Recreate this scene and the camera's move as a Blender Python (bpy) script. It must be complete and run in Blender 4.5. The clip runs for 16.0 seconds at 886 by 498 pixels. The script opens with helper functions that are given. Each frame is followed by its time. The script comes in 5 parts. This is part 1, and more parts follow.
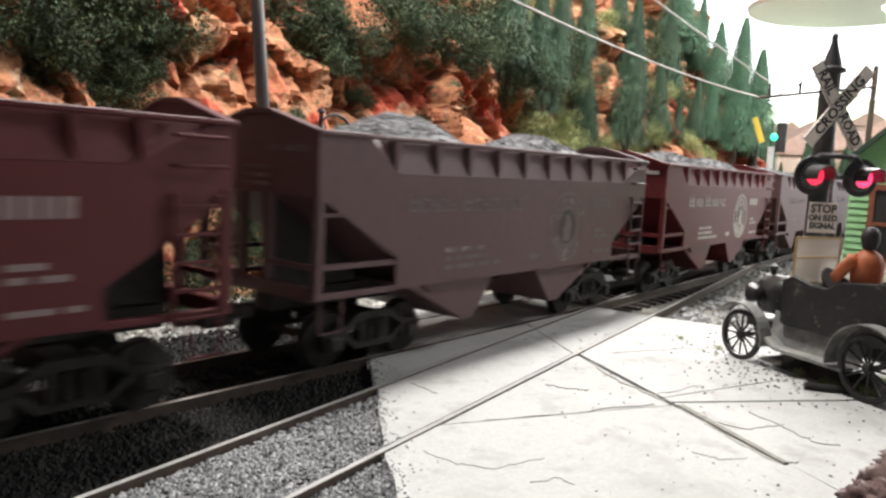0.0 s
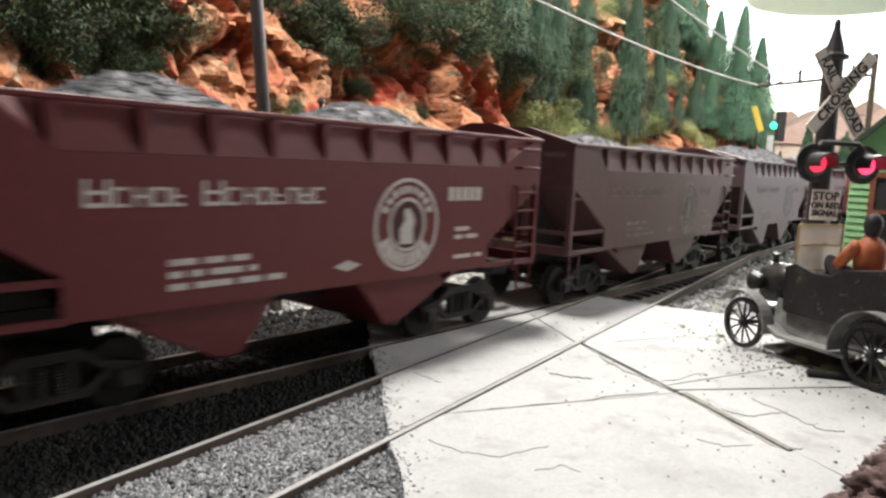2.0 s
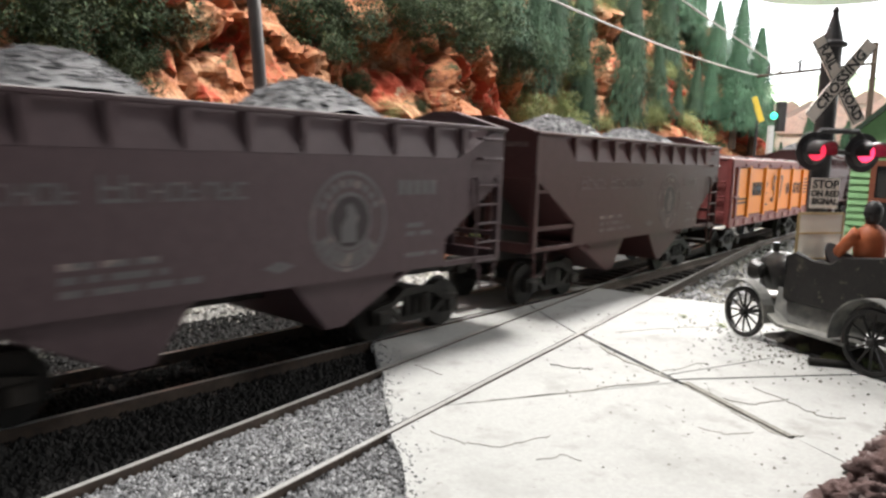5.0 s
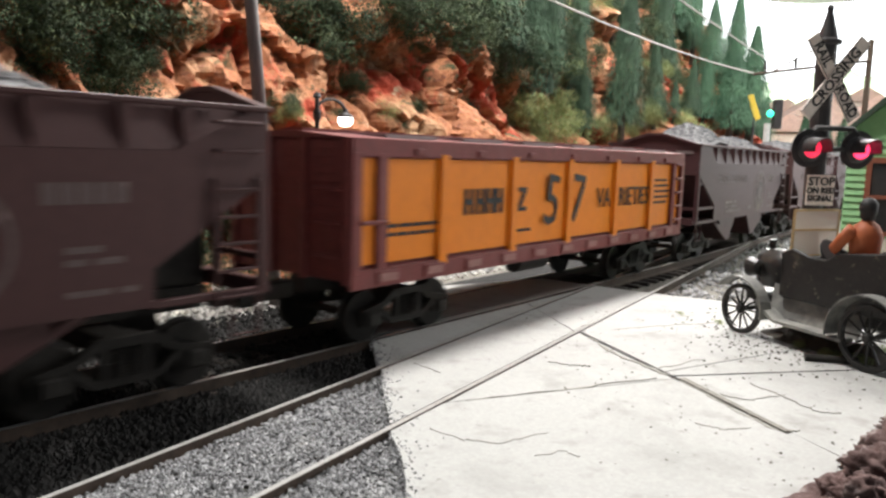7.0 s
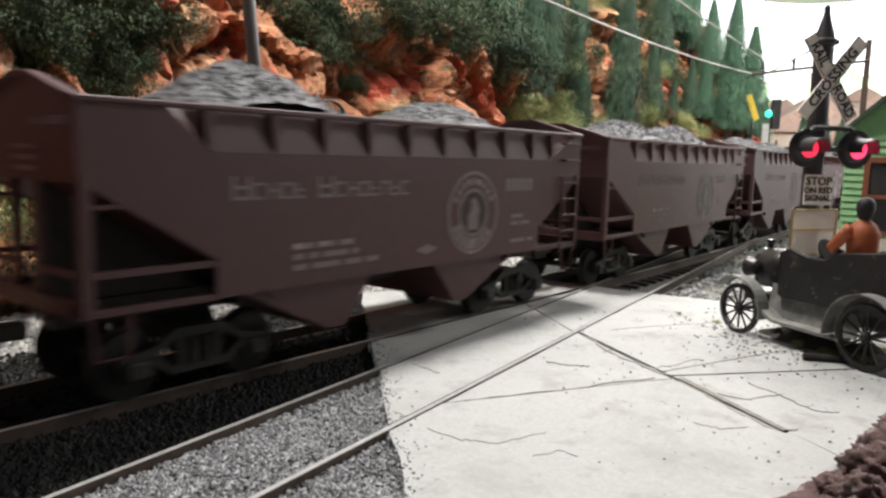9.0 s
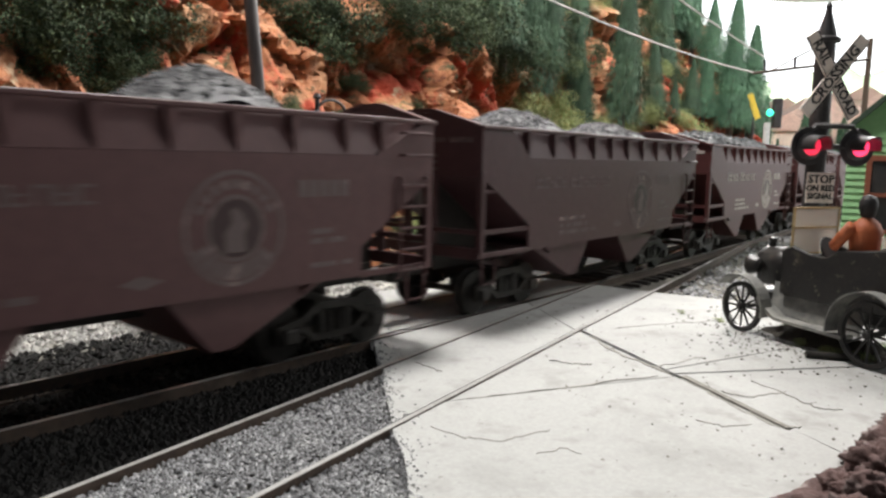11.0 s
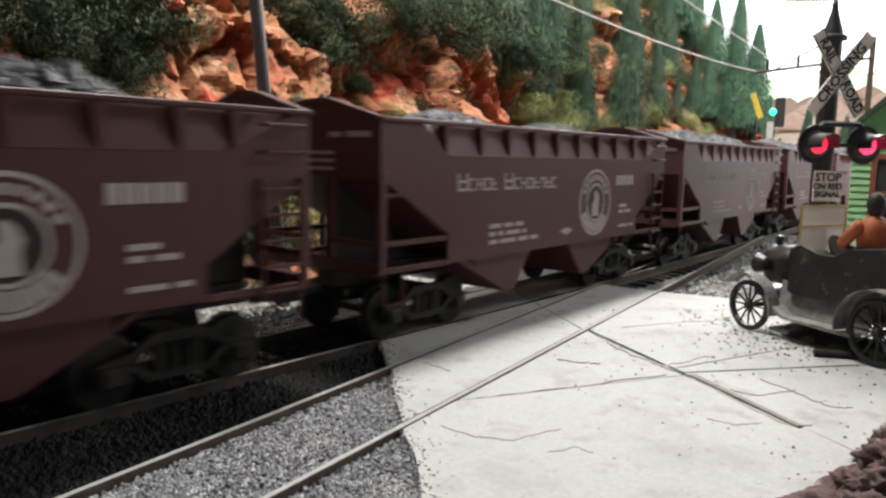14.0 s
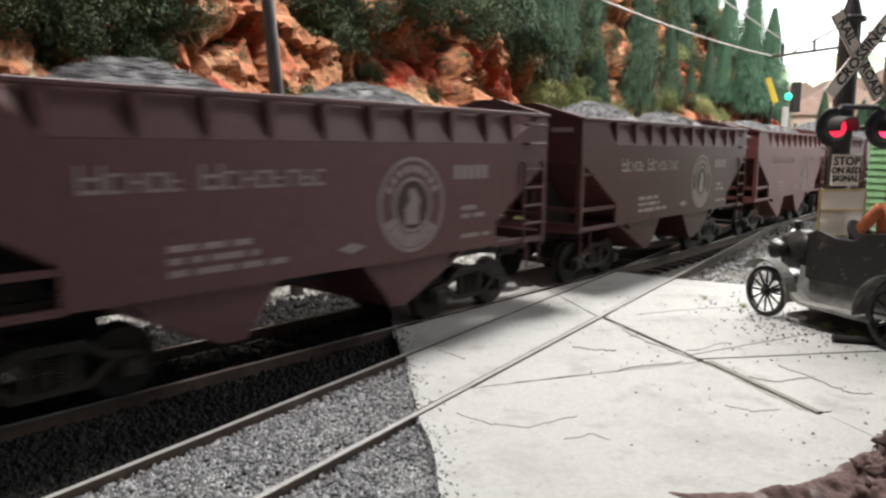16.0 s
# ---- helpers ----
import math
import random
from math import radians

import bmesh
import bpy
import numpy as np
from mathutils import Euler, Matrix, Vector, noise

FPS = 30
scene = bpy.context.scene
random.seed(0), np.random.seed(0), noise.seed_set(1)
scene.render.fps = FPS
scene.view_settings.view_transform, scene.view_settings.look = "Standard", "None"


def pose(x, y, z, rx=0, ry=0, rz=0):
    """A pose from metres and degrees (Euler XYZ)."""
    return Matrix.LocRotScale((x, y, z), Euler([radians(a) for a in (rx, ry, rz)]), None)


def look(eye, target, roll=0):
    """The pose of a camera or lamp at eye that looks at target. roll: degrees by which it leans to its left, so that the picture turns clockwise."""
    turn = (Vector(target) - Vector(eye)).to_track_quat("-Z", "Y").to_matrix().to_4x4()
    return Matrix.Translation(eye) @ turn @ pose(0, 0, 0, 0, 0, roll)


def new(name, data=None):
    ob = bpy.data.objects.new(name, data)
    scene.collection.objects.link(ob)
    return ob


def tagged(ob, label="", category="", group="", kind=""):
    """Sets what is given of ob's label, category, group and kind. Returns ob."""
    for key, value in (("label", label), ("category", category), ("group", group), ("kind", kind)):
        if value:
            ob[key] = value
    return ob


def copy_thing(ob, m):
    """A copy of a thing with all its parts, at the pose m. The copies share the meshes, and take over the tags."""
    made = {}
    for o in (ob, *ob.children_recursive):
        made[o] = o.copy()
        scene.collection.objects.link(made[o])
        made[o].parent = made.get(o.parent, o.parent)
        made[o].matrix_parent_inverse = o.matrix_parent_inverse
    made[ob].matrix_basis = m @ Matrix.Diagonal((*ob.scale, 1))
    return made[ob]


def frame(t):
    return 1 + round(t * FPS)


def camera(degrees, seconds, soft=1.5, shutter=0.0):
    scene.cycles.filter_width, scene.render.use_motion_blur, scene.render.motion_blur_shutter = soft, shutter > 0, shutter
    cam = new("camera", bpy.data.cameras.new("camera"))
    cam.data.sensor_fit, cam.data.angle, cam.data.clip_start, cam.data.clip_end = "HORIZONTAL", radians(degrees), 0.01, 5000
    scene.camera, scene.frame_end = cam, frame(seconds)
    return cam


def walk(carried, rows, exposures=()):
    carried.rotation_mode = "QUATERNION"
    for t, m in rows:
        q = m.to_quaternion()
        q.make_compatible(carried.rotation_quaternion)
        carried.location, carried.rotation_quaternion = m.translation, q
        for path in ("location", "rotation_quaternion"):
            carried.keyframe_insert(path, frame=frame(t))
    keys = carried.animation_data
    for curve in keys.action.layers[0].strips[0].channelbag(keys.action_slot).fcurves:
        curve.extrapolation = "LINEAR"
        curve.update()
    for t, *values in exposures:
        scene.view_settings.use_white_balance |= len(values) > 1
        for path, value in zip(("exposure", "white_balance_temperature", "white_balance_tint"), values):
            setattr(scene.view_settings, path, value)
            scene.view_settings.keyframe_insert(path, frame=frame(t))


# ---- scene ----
S = 1 / 87.0  # a model railway in 1:87: the code counts in full-size metres and shrinks them here
cam = camera(62.66, 16.0, soft=2.6, shutter=0.5)


def view(x, y, z, yaw, pitch, roll):
    a, b = radians(yaw), radians(pitch)
    eye = Vector((x, y, z)) * S
    return look(eye, eye + Vector((-math.sin(a) * math.cos(b), math.cos(a) * math.cos(b), math.sin(b))), roll)


PATH = [
    (0, 0.097, 0.059, 3.065, 0.20, -6.30, 3.00),
    (0.5, 0.096, 0.078, 3.074, -0.04, -6.52, 2.94),
    (1, 0.076, 0.095, 3.059, -0.15, -6.62, 2.99),
    (1.5, 0.105, 0.100, 3.040, -0.15, -6.72, 2.91),
    (2, 0.041, 0.087, 3.027, 0.05, -6.98, 2.70),
    (2.5, 0.084, 0.085, 3.021, 0.17, -7.12, 2.46),
    (3, 0.076, 0.086, 3.034, 0.34, -7.27, 2.46),
    (3.5, 0.044, 0.079, 3.016, 0.31, -7.30, 2.37),
    (4, 0.061, 0.076, 3.005, 0.35, -7.34, 2.12),
    (6.5, 0.076, 0.045, 2.980, -0.03, -7.38, 1.83),
    (7, 0.067, 0.021, 2.984, -0.01, -7.40, 1.70),
    (7.5, 0.106, 0.027, 2.975, 0.07, -7.38, 1.60),
    (8, 0.101, 0.007, 2.983, -0.01, -7.39, 1.42),
    (8.5, 0.095, 0.017, 2.970, -0.04, -7.30, 1.46),
    (9, 0.086, 0.004, 2.979, -0.05, -7.30, 1.52),
    (11.5, 0.051, -0.004, 2.953, 0.03, -7.30, 1.34),
    (12, 0.009, 0.008, 2.951, -0.03, -7.31, 1.34),
    (12.5, -0.000, -0.000, 2.950, -0.00, -7.30, 1.34),
    (13, 0.005, 0.011, 2.950, 0.08, -7.36, 1.23),
    (13.5, -0.027, -0.006, 2.950, 0.07, -7.30, 1.18),
    (14, -0.021, -0.003, 2.935, 0.18, -7.22, 1.12),
    (14.5, -0.055, 0.023, 2.913, 0.20, -7.14, 1.10),
    (15, -0.146, 0.072, 2.887, 0.50, -7.90, 0.98),
    (15.5, -0.092, 0.059, 2.899, 0.85, -8.10, 0.85),
    (16, -0.044, 0.044, 2.902, 1.13, -8.08, 0.59),
]
walk(cam, [(t, view(*r)) for t, *r in PATH], exposures=[(0, 0.28), (4, 0.26), (7, 0.22), (8.4, 0.2), (9.2, 0.0), (16, 0.0)])

# ---- light ----
world = bpy.data.worlds.new("room")
scene.world = world
world.use_nodes = True
wb = world.node_tree.nodes["Background"]
wb.inputs[0].default_value, wb.inputs[1].default_value = (0.89, 0.94, 1.0, 1), 0.14

TH = radians(40.25)
UX, UY = math.sin(TH), math.cos(TH)


def lay(s, n, z=0.0):
    """A place from metres along the main track, metres across it (away from the camera) and height over the rails."""
    return Vector((UX * s - UY * n, UY * s + UX * n, z))


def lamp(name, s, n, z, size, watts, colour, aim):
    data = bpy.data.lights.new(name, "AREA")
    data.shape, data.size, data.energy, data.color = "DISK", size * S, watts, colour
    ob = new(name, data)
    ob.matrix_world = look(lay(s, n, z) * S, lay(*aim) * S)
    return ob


# unseen overhead row: throws the train's shadow forward and lights the cliff
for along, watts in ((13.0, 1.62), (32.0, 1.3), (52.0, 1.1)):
    lamp("unseen_lamp", along, 13.4, 28, 6, watts, (1.0, 0.968, 0.935), (along, 12.0, 0))
# unseen fill on the aisle side, added to brighten far cars and signs
lamp("unseen_lamp", 50, -14, 34, 12, 2.0, (1.0, 0.968, 0.935), (44, 8, 1))
# unseen lamp added near the shaded fitting to brighten the town
lamp("unseen_lamp", 84, 24, 30, 8, 13.0, (1.0, 0.968, 0.935), (88, 27, 0))

# ---- materials ----


def node(nt, kind, **sets):
    n = nt.nodes.new(kind)
    for key, value in sets.items():
        n.inputs[key].default_value = value
    return n


def noise_of(nt, coords, scale, detail=4.0, rough=0.6):
    m = nt.nodes.new("ShaderNodeMapping")
    m.inputs["Scale"].default_value = (scale[0] / S, scale[1] / S, scale[2] / S)
    nt.links.new(coords, m.inputs[0])
    t = node(nt, "ShaderNodeTexNoise", Scale=1.0, Detail=detail, Roughness=rough)
    nt.links.new(m.outputs[0], t.inputs["Vector"])
    return t.outputs["Fac"]


def ramp(nt, fac, lo, hi):
    r = node(nt, "ShaderNodeMapRange")
    r.inputs["From Min"].default_value, r.inputs["From Max"].default_value = lo, hi
    nt.links.new(fac, r.inputs["Value"])
    return r.outputs["Result"]


def mix(nt, fac, a, b):
    m = nt.nodes.new("ShaderNodeMix")
    m.data_type = "RGBA"
    if isinstance(fac, float):
        m.inputs[0].default_value = fac
    else:
        nt.links.new(fac, m.inputs[0])
    for slot, value in ((6, a), (7, b)):
        if isinstance(value, tuple):
            m.inputs[slot].default_value = (*value, 1)
        else:
            nt.links.new(value, m.inputs[slot])
    return m.outputs[2]


def surface(name, a, b=None, c=None, fine=6.0, coarse=0.7, rough=0.75, metal=0.0, bump=0.02, stretch=(1, 1, 1), own=False, c_from=0.55, island=0.0, gloss=0.4):
    """A painted or natural surface: colour a, worn to b in fine grain and to c in broad stains. own: the object's own colour instead of a."""
    m = bpy.data.materials.new(name)
    m.use_nodes = True
    nt = m.node_tree
    p = nt.nodes["Principled BSDF"]
    p.inputs["Roughness"].default_value, p.inputs["Metallic"].default_value = rough, metal
    p.inputs["Specular IOR Level"].default_value = gloss
    co = nt.nodes.new("ShaderNodeTexCoord").outputs["Object"]
    b = b or tuple(v * 0.7 for v in a)
    c = c or tuple(v * 0.8 for v in a)
    f = noise_of(nt, co, [fine * v for v in stretch], 5.0, 0.65)
    g = noise_of(nt, co, [coarse * v for v in stretch], 4.0, 0.6)
    base = a
    if own:
        info = nt.nodes.new("ShaderNodeObjectInfo")
        base = info.outputs["Color"]
        k = nt.nodes.new("ShaderNodeMix")
        k.data_type, k.blend_type = "RGBA", "MULTIPLY"
        k.inputs[0].default_value = 1.0
        nt.links.new(base, k.inputs[6])
        k.inputs[7].default_value = (0.84, 0.83, 0.84, 1)
        b = k.outputs[2]
    col = mix(nt, ramp(nt, f, 0.35, 0.72), base, b)
    col = mix(nt, ramp(nt, g, c_from, c_from + 0.2), col, c)
    if island:
        geo = nt.nodes.new("ShaderNodeNewGeometry")
        hs = node(nt, "ShaderNodeHueSaturation")
        r = node(nt, "ShaderNodeMapRange")
        r.inputs["To Min"].default_value, r.inputs["To Max"].default_value = 1 - island, 1 + island
        nt.links.new(geo.outputs["Random Per Island"], r.inputs["Value"])
        nt.links.new(r.outputs["Result"], hs.inputs["Value"])
        nt.links.new(col, hs.inputs["Color"])
        col = hs.outputs["Color"]
    nt.links.new(col, p.inputs["Base Color"])
    if bump:
        bp = node(nt, "ShaderNodeBump", Strength=0.6, Distance=bump * S)
        nt.links.new(f, bp.inputs["Height"])
        nt.links.new(bp.outputs[0], p.inputs["Normal"])
    return m


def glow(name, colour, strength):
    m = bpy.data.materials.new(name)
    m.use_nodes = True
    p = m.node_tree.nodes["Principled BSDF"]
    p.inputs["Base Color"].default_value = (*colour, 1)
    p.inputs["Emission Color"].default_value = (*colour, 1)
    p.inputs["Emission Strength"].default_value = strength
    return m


def glassy(name, colour, rough=0.15, alpha=0.4):
    m = bpy.data.materials.new(name)
    m.use_nodes = True
    p = m.node_tree.nodes["Principled BSDF"]
    p.inputs["Base Color"].default_value = (*colour, 1)
    p.inputs["Roughness"].default_value = rough
    p.inputs["Alpha"].default_value = alpha
    return m


M = {
    "paint": surface("freight_car_paint", (0.1, 0.03, 0.03), c=(0.058, 0.038, 0.037), fine=5, coarse=0.8, rough=0.52, bump=0.012, own=True, c_from=0.64, gloss=0.28),
    "letter": surface("worn_lettering", (0.5, 0.45, 0.4), c=(0.3, 0.22, 0.2), fine=14, coarse=3, rough=0.7, bump=0, own=True),
    "black": surface("blackened_steel", (0.018, 0.016, 0.014), (0.03, 0.027, 0.024), (0.04, 0.033, 0.027), rough=0.6, bump=0.01, gloss=0.22),
    "coal": surface("coal", (0.05, 0.05, 0.054), (0.17, 0.17, 0.175), (0.09, 0.09, 0.094), fine=7, coarse=1.0, rough=0.55, bump=0.08, island=0.45),
    "chunk": surface("lump_coal", (0.03, 0.032, 0.035), (0.09, 0.095, 0.1), (0.05, 0.05, 0.055), fine=5, rough=0.4, bump=0.03, island=0.5),
    "rail": surface("rusty_rail_side", (0.075, 0.05, 0.036), (0.04, 0.03, 0.024), (0.12, 0.095, 0.075), fine=8, rough=0.7, bump=0.01),
    "railtop": surface("worn_rail_head", (0.5, 0.495, 0.48), (0.38, 0.37, 0.35), (0.25, 0.235, 0.215), fine=5, coarse=0.6, rough=0.32, metal=0.3, bump=0.0, c_from=0.6),
    "tie": surface("dark_sleeper_wood", (0.035, 0.028, 0.023), (0.02, 0.016, 0.013), (0.06, 0.05, 0.042), fine=9, rough=0.85, bump=0.02),
    "concrete": surface("pale_concrete", (0.385, 0.385, 0.37), (0.325, 0.325, 0.312), (0.25, 0.246, 0.228), fine=22, coarse=1.5, rough=0.85, bump=0.0, c_from=0.55),
    "crack_dirt": surface("crack_dirt", (0.31, 0.3, 0.27), (0.23, 0.22, 0.2), fine=9, rough=0.95, bump=0.01),
    "ground": surface("sandy_dirt", (0.24, 0.23, 0.20), (0.13, 0.12, 0.105), (0.30, 0.29, 0.26), fine=8, coarse=0.8, rough=0.95, bump=0.06),
    "gravel": surface("grey_gravel", (0.35, 0.35, 0.355), (0.2, 0.2, 0.205), (0.44, 0.44, 0.435), fine=9, coarse=1.1, rough=0.9, bump=0.02, island=0.6),
    # sooty stone taken to near-black: the train's deep shade is in the colour
    "shadowed_ballast": surface("soot_shade_ballast", (0.013, 0.012, 0.011), (0.008, 0.0075, 0.007), (0.025, 0.023, 0.021), fine=9, coarse=1.1, rough=0.9, bump=0.02, island=0.5),
    "pale_gravel": surface("pale_gravel", (0.5, 0.49, 0.465), (0.26, 0.25, 0.235), (0.46, 0.45, 0.38), fine=9, coarse=1.1, rough=0.9, bump=0.02, island=0.5),
    "soil": surface("dark_littered_soil", (0.075, 0.062, 0.048), (0.035, 0.03, 0.024), (0.16, 0.14, 0.11), fine=9, coarse=2.0, rough=0.95, bump=0.06),
    "bark": surface("bark", (0.07, 0.05, 0.036), rough=0.9, bump=0.03, stretch=(1, 1, 0.3)),
    "bush": surface("dark_foam_foliage", (0.048, 0.074, 0.03), (0.022, 0.038, 0.018), (0.1, 0.12, 0.042), fine=3, coarse=0.9, rough=0.8, bump=0, island=0.55),
    "moss": surface("olive_foam_foliage", (0.31, 0.35, 0.15), (0.17, 0.22, 0.09), (0.42, 0.41, 0.2), fine=3, coarse=0.9, rough=0.85, bump=0, island=0.5),
    "fir": surface("fir_needles", (0.05, 0.098, 0.052), (0.02, 0.046, 0.028), (0.1, 0.155, 0.065), fine=3, coarse=0.8, rough=0.75, bump=0, island=0.38),
    "blue_fir": surface("blue_fir_needles", (0.07, 0.155, 0.085), (0.034, 0.085, 0.052), (0.19, 0.33, 0.12), fine=3, coarse=0.8, rough=0.75, bump=0, island=0.32),
    "pole": surface("weathered_grey_pole", (0.2, 0.175, 0.165), (0.12, 0.105, 0.1), (0.28, 0.25, 0.235), fine=7, rough=0.6, bump=0.015, stretch=(1, 1, 0.12)),
    "wire": surface("pale_cord", (0.55, 0.53, 0.5), rough=0.7, bump=0),
    "white": surface("aged_white_sign", (0.9, 0.82, 0.74), (0.78, 0.69, 0.61), (0.74, 0.62, 0.53), fine=8, coarse=1.5, rough=0.6, bump=0.003),
    "ink": surface("black_sign_paint", (0.02, 0.018, 0.018), rough=0.6, bump=0),
    "lamp_black": surface("satin_black_metal", (0.025, 0.023, 0.024), (0.05, 0.046, 0.046), (0.06, 0.055, 0.055), rough=0.4, bump=0.006),
    "clap": surface("green_clapboard", (0.27, 0.5, 0.24), (0.22, 0.42, 0.2), (0.2, 0.37, 0.19), fine=5, rough=0.7, bump=0.006),
    "frame_red": surface("red_brown_trim", (0.24, 0.075, 0.04), rough=0.65, bump=0.006),
    "roof": surface("dark_green_shingle", (0.045, 0.075, 0.05), (0.025, 0.045, 0.03), rough=0.85, bump=0.03),
    "dark_glass": surface("dark_window_glass", (0.03, 0.03, 0.03), rough=0.12, bump=0, gloss=0.6),
    "yellow": surface("yellow_reefer_paint", (0.78, 0.228, 0.009), (0.7, 0.198, 0.009), (0.62, 0.172, 0.009), fine=5, coarse=0.8, rough=0.5, bump=0.006),
    "oxide": surface("oxide_red_paint", (0.2, 0.045, 0.042), (0.14, 0.034, 0.032), (0.22, 0.08, 0.076), fine=6, coarse=1.0, rough=0.55, bump=0.012),
    "faded": surface("faded_stencil_paint", (0.32, 0.17, 0.155), (0.24, 0.1, 0.09), fine=9, rough=0.7, bump=0),
    "slate": surface("grey_roof_walk", (0.3, 0.29, 0.29), (0.2, 0.19, 0.19), fine=6, rough=0.6, bump=0.01),
    "auto": surface("black_auto_paint", (0.024, 0.023, 0.023), (0.034, 0.032, 0.03), (0.075, 0.066, 0.054), fine=6, coarse=1.2, rough=0.33, bump=0.004, c_from=0.6, gloss=0.22),
    "dusty": surface("dusty_black_paint", (0.12, 0.12, 0.115), (0.24, 0.235, 0.215), (0.36, 0.35, 0.31), fine=4, coarse=1.2, rough=0.65, bump=0.008, c_from=0.5),
    "orange": surface("orange_painted_figure", (0.40, 0.105, 0.035), (0.28, 0.07, 0.025), rough=0.6, bump=0.01),
    "brick": surface("red_brown_stone", (0.125, 0.075, 0.068), (0.06, 0.035, 0.032), (0.34, 0.29, 0.275), fine=9, coarse=3.0, rough=0.9, bump=0.08),
    "stucco": surface("pink_stucco", (0.8, 0.6, 0.5), (0.74, 0.54, 0.44), rough=0.85, bump=0.01),
    "cream": surface("cream_stucco", (0.82, 0.75, 0.65), rough=0.85, bump=0.01),
    "tiles": surface("brown_roof", (0.66, 0.52, 0.45), rough=0.85, bump=0.03),
    # pale greens: the haze of distance is mixed into the hill's colour
    "hill": surface("haze_tinted_hill", (0.3, 0.38, 0.27), (0.22, 0.31, 0.22), (0.44, 0.38, 0.28), fine=1.4, coarse=0.25, rough=0.95, bump=0.1),
    "wall_glow": glow("glowing_room_backdrop", (0.95, 0.98, 1.0), 2.35),
    "red_glow": glow("lit_red_lens", (1.0, 0.04, 0.12), 2.4),
    "red_dim": glow("dim_red_lens", (0.9, 0.03, 0.08), 1.2),
    "green_glow": glow("lit_green_lens", (0.05, 1.0, 0.62), 1.6),
    "white_glow": glow("lit_lamp_glass", (1.0, 0.95, 0.88), 6.0),
    "yellow_sign": surface("yellow_sign_paint", (0.7, 0.5, 0.06), rough=0.6, bump=0),
    "shade": surface("white_lamp_shade", (0.55, 0.56, 0.55), rough=0.5, bump=0),
    "screen": glassy("clear_plastic_screen", (0.92, 0.89, 0.8), 0.3, 0.55),
    "brass": surface("tarnished_brass_trim", (0.55, 0.42, 0.22), rough=0.4, metal=0.5, bump=0),
}


def dirty(m, spots):
    """Worn-in grime on a surface: (scale, from, to, colour, strength) each."""
    nt = m.node_tree
    p = nt.nodes["Principled BSDF"]
    col = p.inputs["Base Color"].links[0].from_socket
    co = nt.nodes.new("ShaderNodeTexCoord").outputs["Object"]
    for scale, lo, hi, colour in spots:
        col = mix(nt, ramp(nt, noise_of(nt, co, (scale, scale * 0.8, scale), 6.0, 0.7), lo, hi), col, colour)
    nt.links.new(col, p.inputs["Base Color"])


dirty(M["concrete"], ((0.55, 0.5, 0.8, (0.25, 0.25, 0.235)), (4.2, 0.62, 0.72, (0.2, 0.195, 0.175)), (9.0, 0.67, 0.74, (0.14, 0.125, 0.1))))
dirty(M["auto"], ((2.4, 0.55, 0.75, (0.085, 0.075, 0.06)), (7.0, 0.6, 0.7, (0.16, 0.14, 0.11))))


def cliff_material():
    m = surface("red_sandstone", (0.43, 0.18, 0.082), (0.25, 0.095, 0.05), (0.48, 0.31, 0.18), fine=4.0, coarse=0.4, rough=0.9, bump=0.25, stretch=(1, 1, 0.6), c_from=0.5)
    nt = m.node_tree
    p = nt.nodes["Principled BSDF"]
    was = p.inputs["Base Color"].links[0].from_socket
    co = nt.nodes.new("ShaderNodeTexCoord").outputs["Object"]
    seam = ramp(nt, noise_of(nt, co, (3.0, 3.0, 5.5), 8.0, 0.78), 0.53, 0.62)
    col = mix(nt, seam, was, (0.16, 0.06, 0.035))
    red = ramp(nt, noise_of(nt, co, (0.42, 0.42, 0.3), 5.0, 0.7), 0.52, 0.6)
    col = mix(nt, red, col, (0.38, 0.06, 0.03))
    pale = ramp(nt, noise_of(nt, co, (0.9, 0.9, 0.7), 6.0, 0.75), 0.58, 0.66)
    col = mix(nt, pale, col, (0.47, 0.38, 0.26))
    moss = ramp(nt, noise_of(nt, co, (0.8, 0.8, 1.1), 6.0, 0.7), 0.57, 0.64)
    col = mix(nt, moss, col, (0.05, 0.06, 0.025))
    nt.links.new(col, p.inputs["Base Color"])
    return m


M["cliff"] = cliff_material()

# ---- building helpers ----


def box(bm, x0, x1, y0, y1, z0, z1):
    v = [bm.verts.new(p) for p in ((x0, y0, z0), (x1, y0, z0), (x1, y1, z0), (x0, y1, z0), (x0, y0, z1), (x1, y0, z1), (x1, y1, z1), (x0, y1, z1))]
    for f in ((0, 3, 2, 1), (4, 5, 6, 7), (0, 1, 5, 4), (1, 2, 6, 5), (2, 3, 7, 6), (3, 0, 4, 7)):
        bm.faces.new([v[i] for i in f])
    return v


def prism(bm, ring, shift):
    """A solid from a flat ring of corners, swept by shift."""
    d = Vector(shift)
    a = [bm.verts.new(Vector(p)) for p in ring]
    b = [bm.verts.new(Vector(p) + d) for p in ring]
    bm.faces.new(a)
    bm.faces.new(b[::-1])
    for i in range(len(a)):
        j = (i + 1) % len(a)
        bm.faces.new((a[j], a[i], b[i], b[j]))


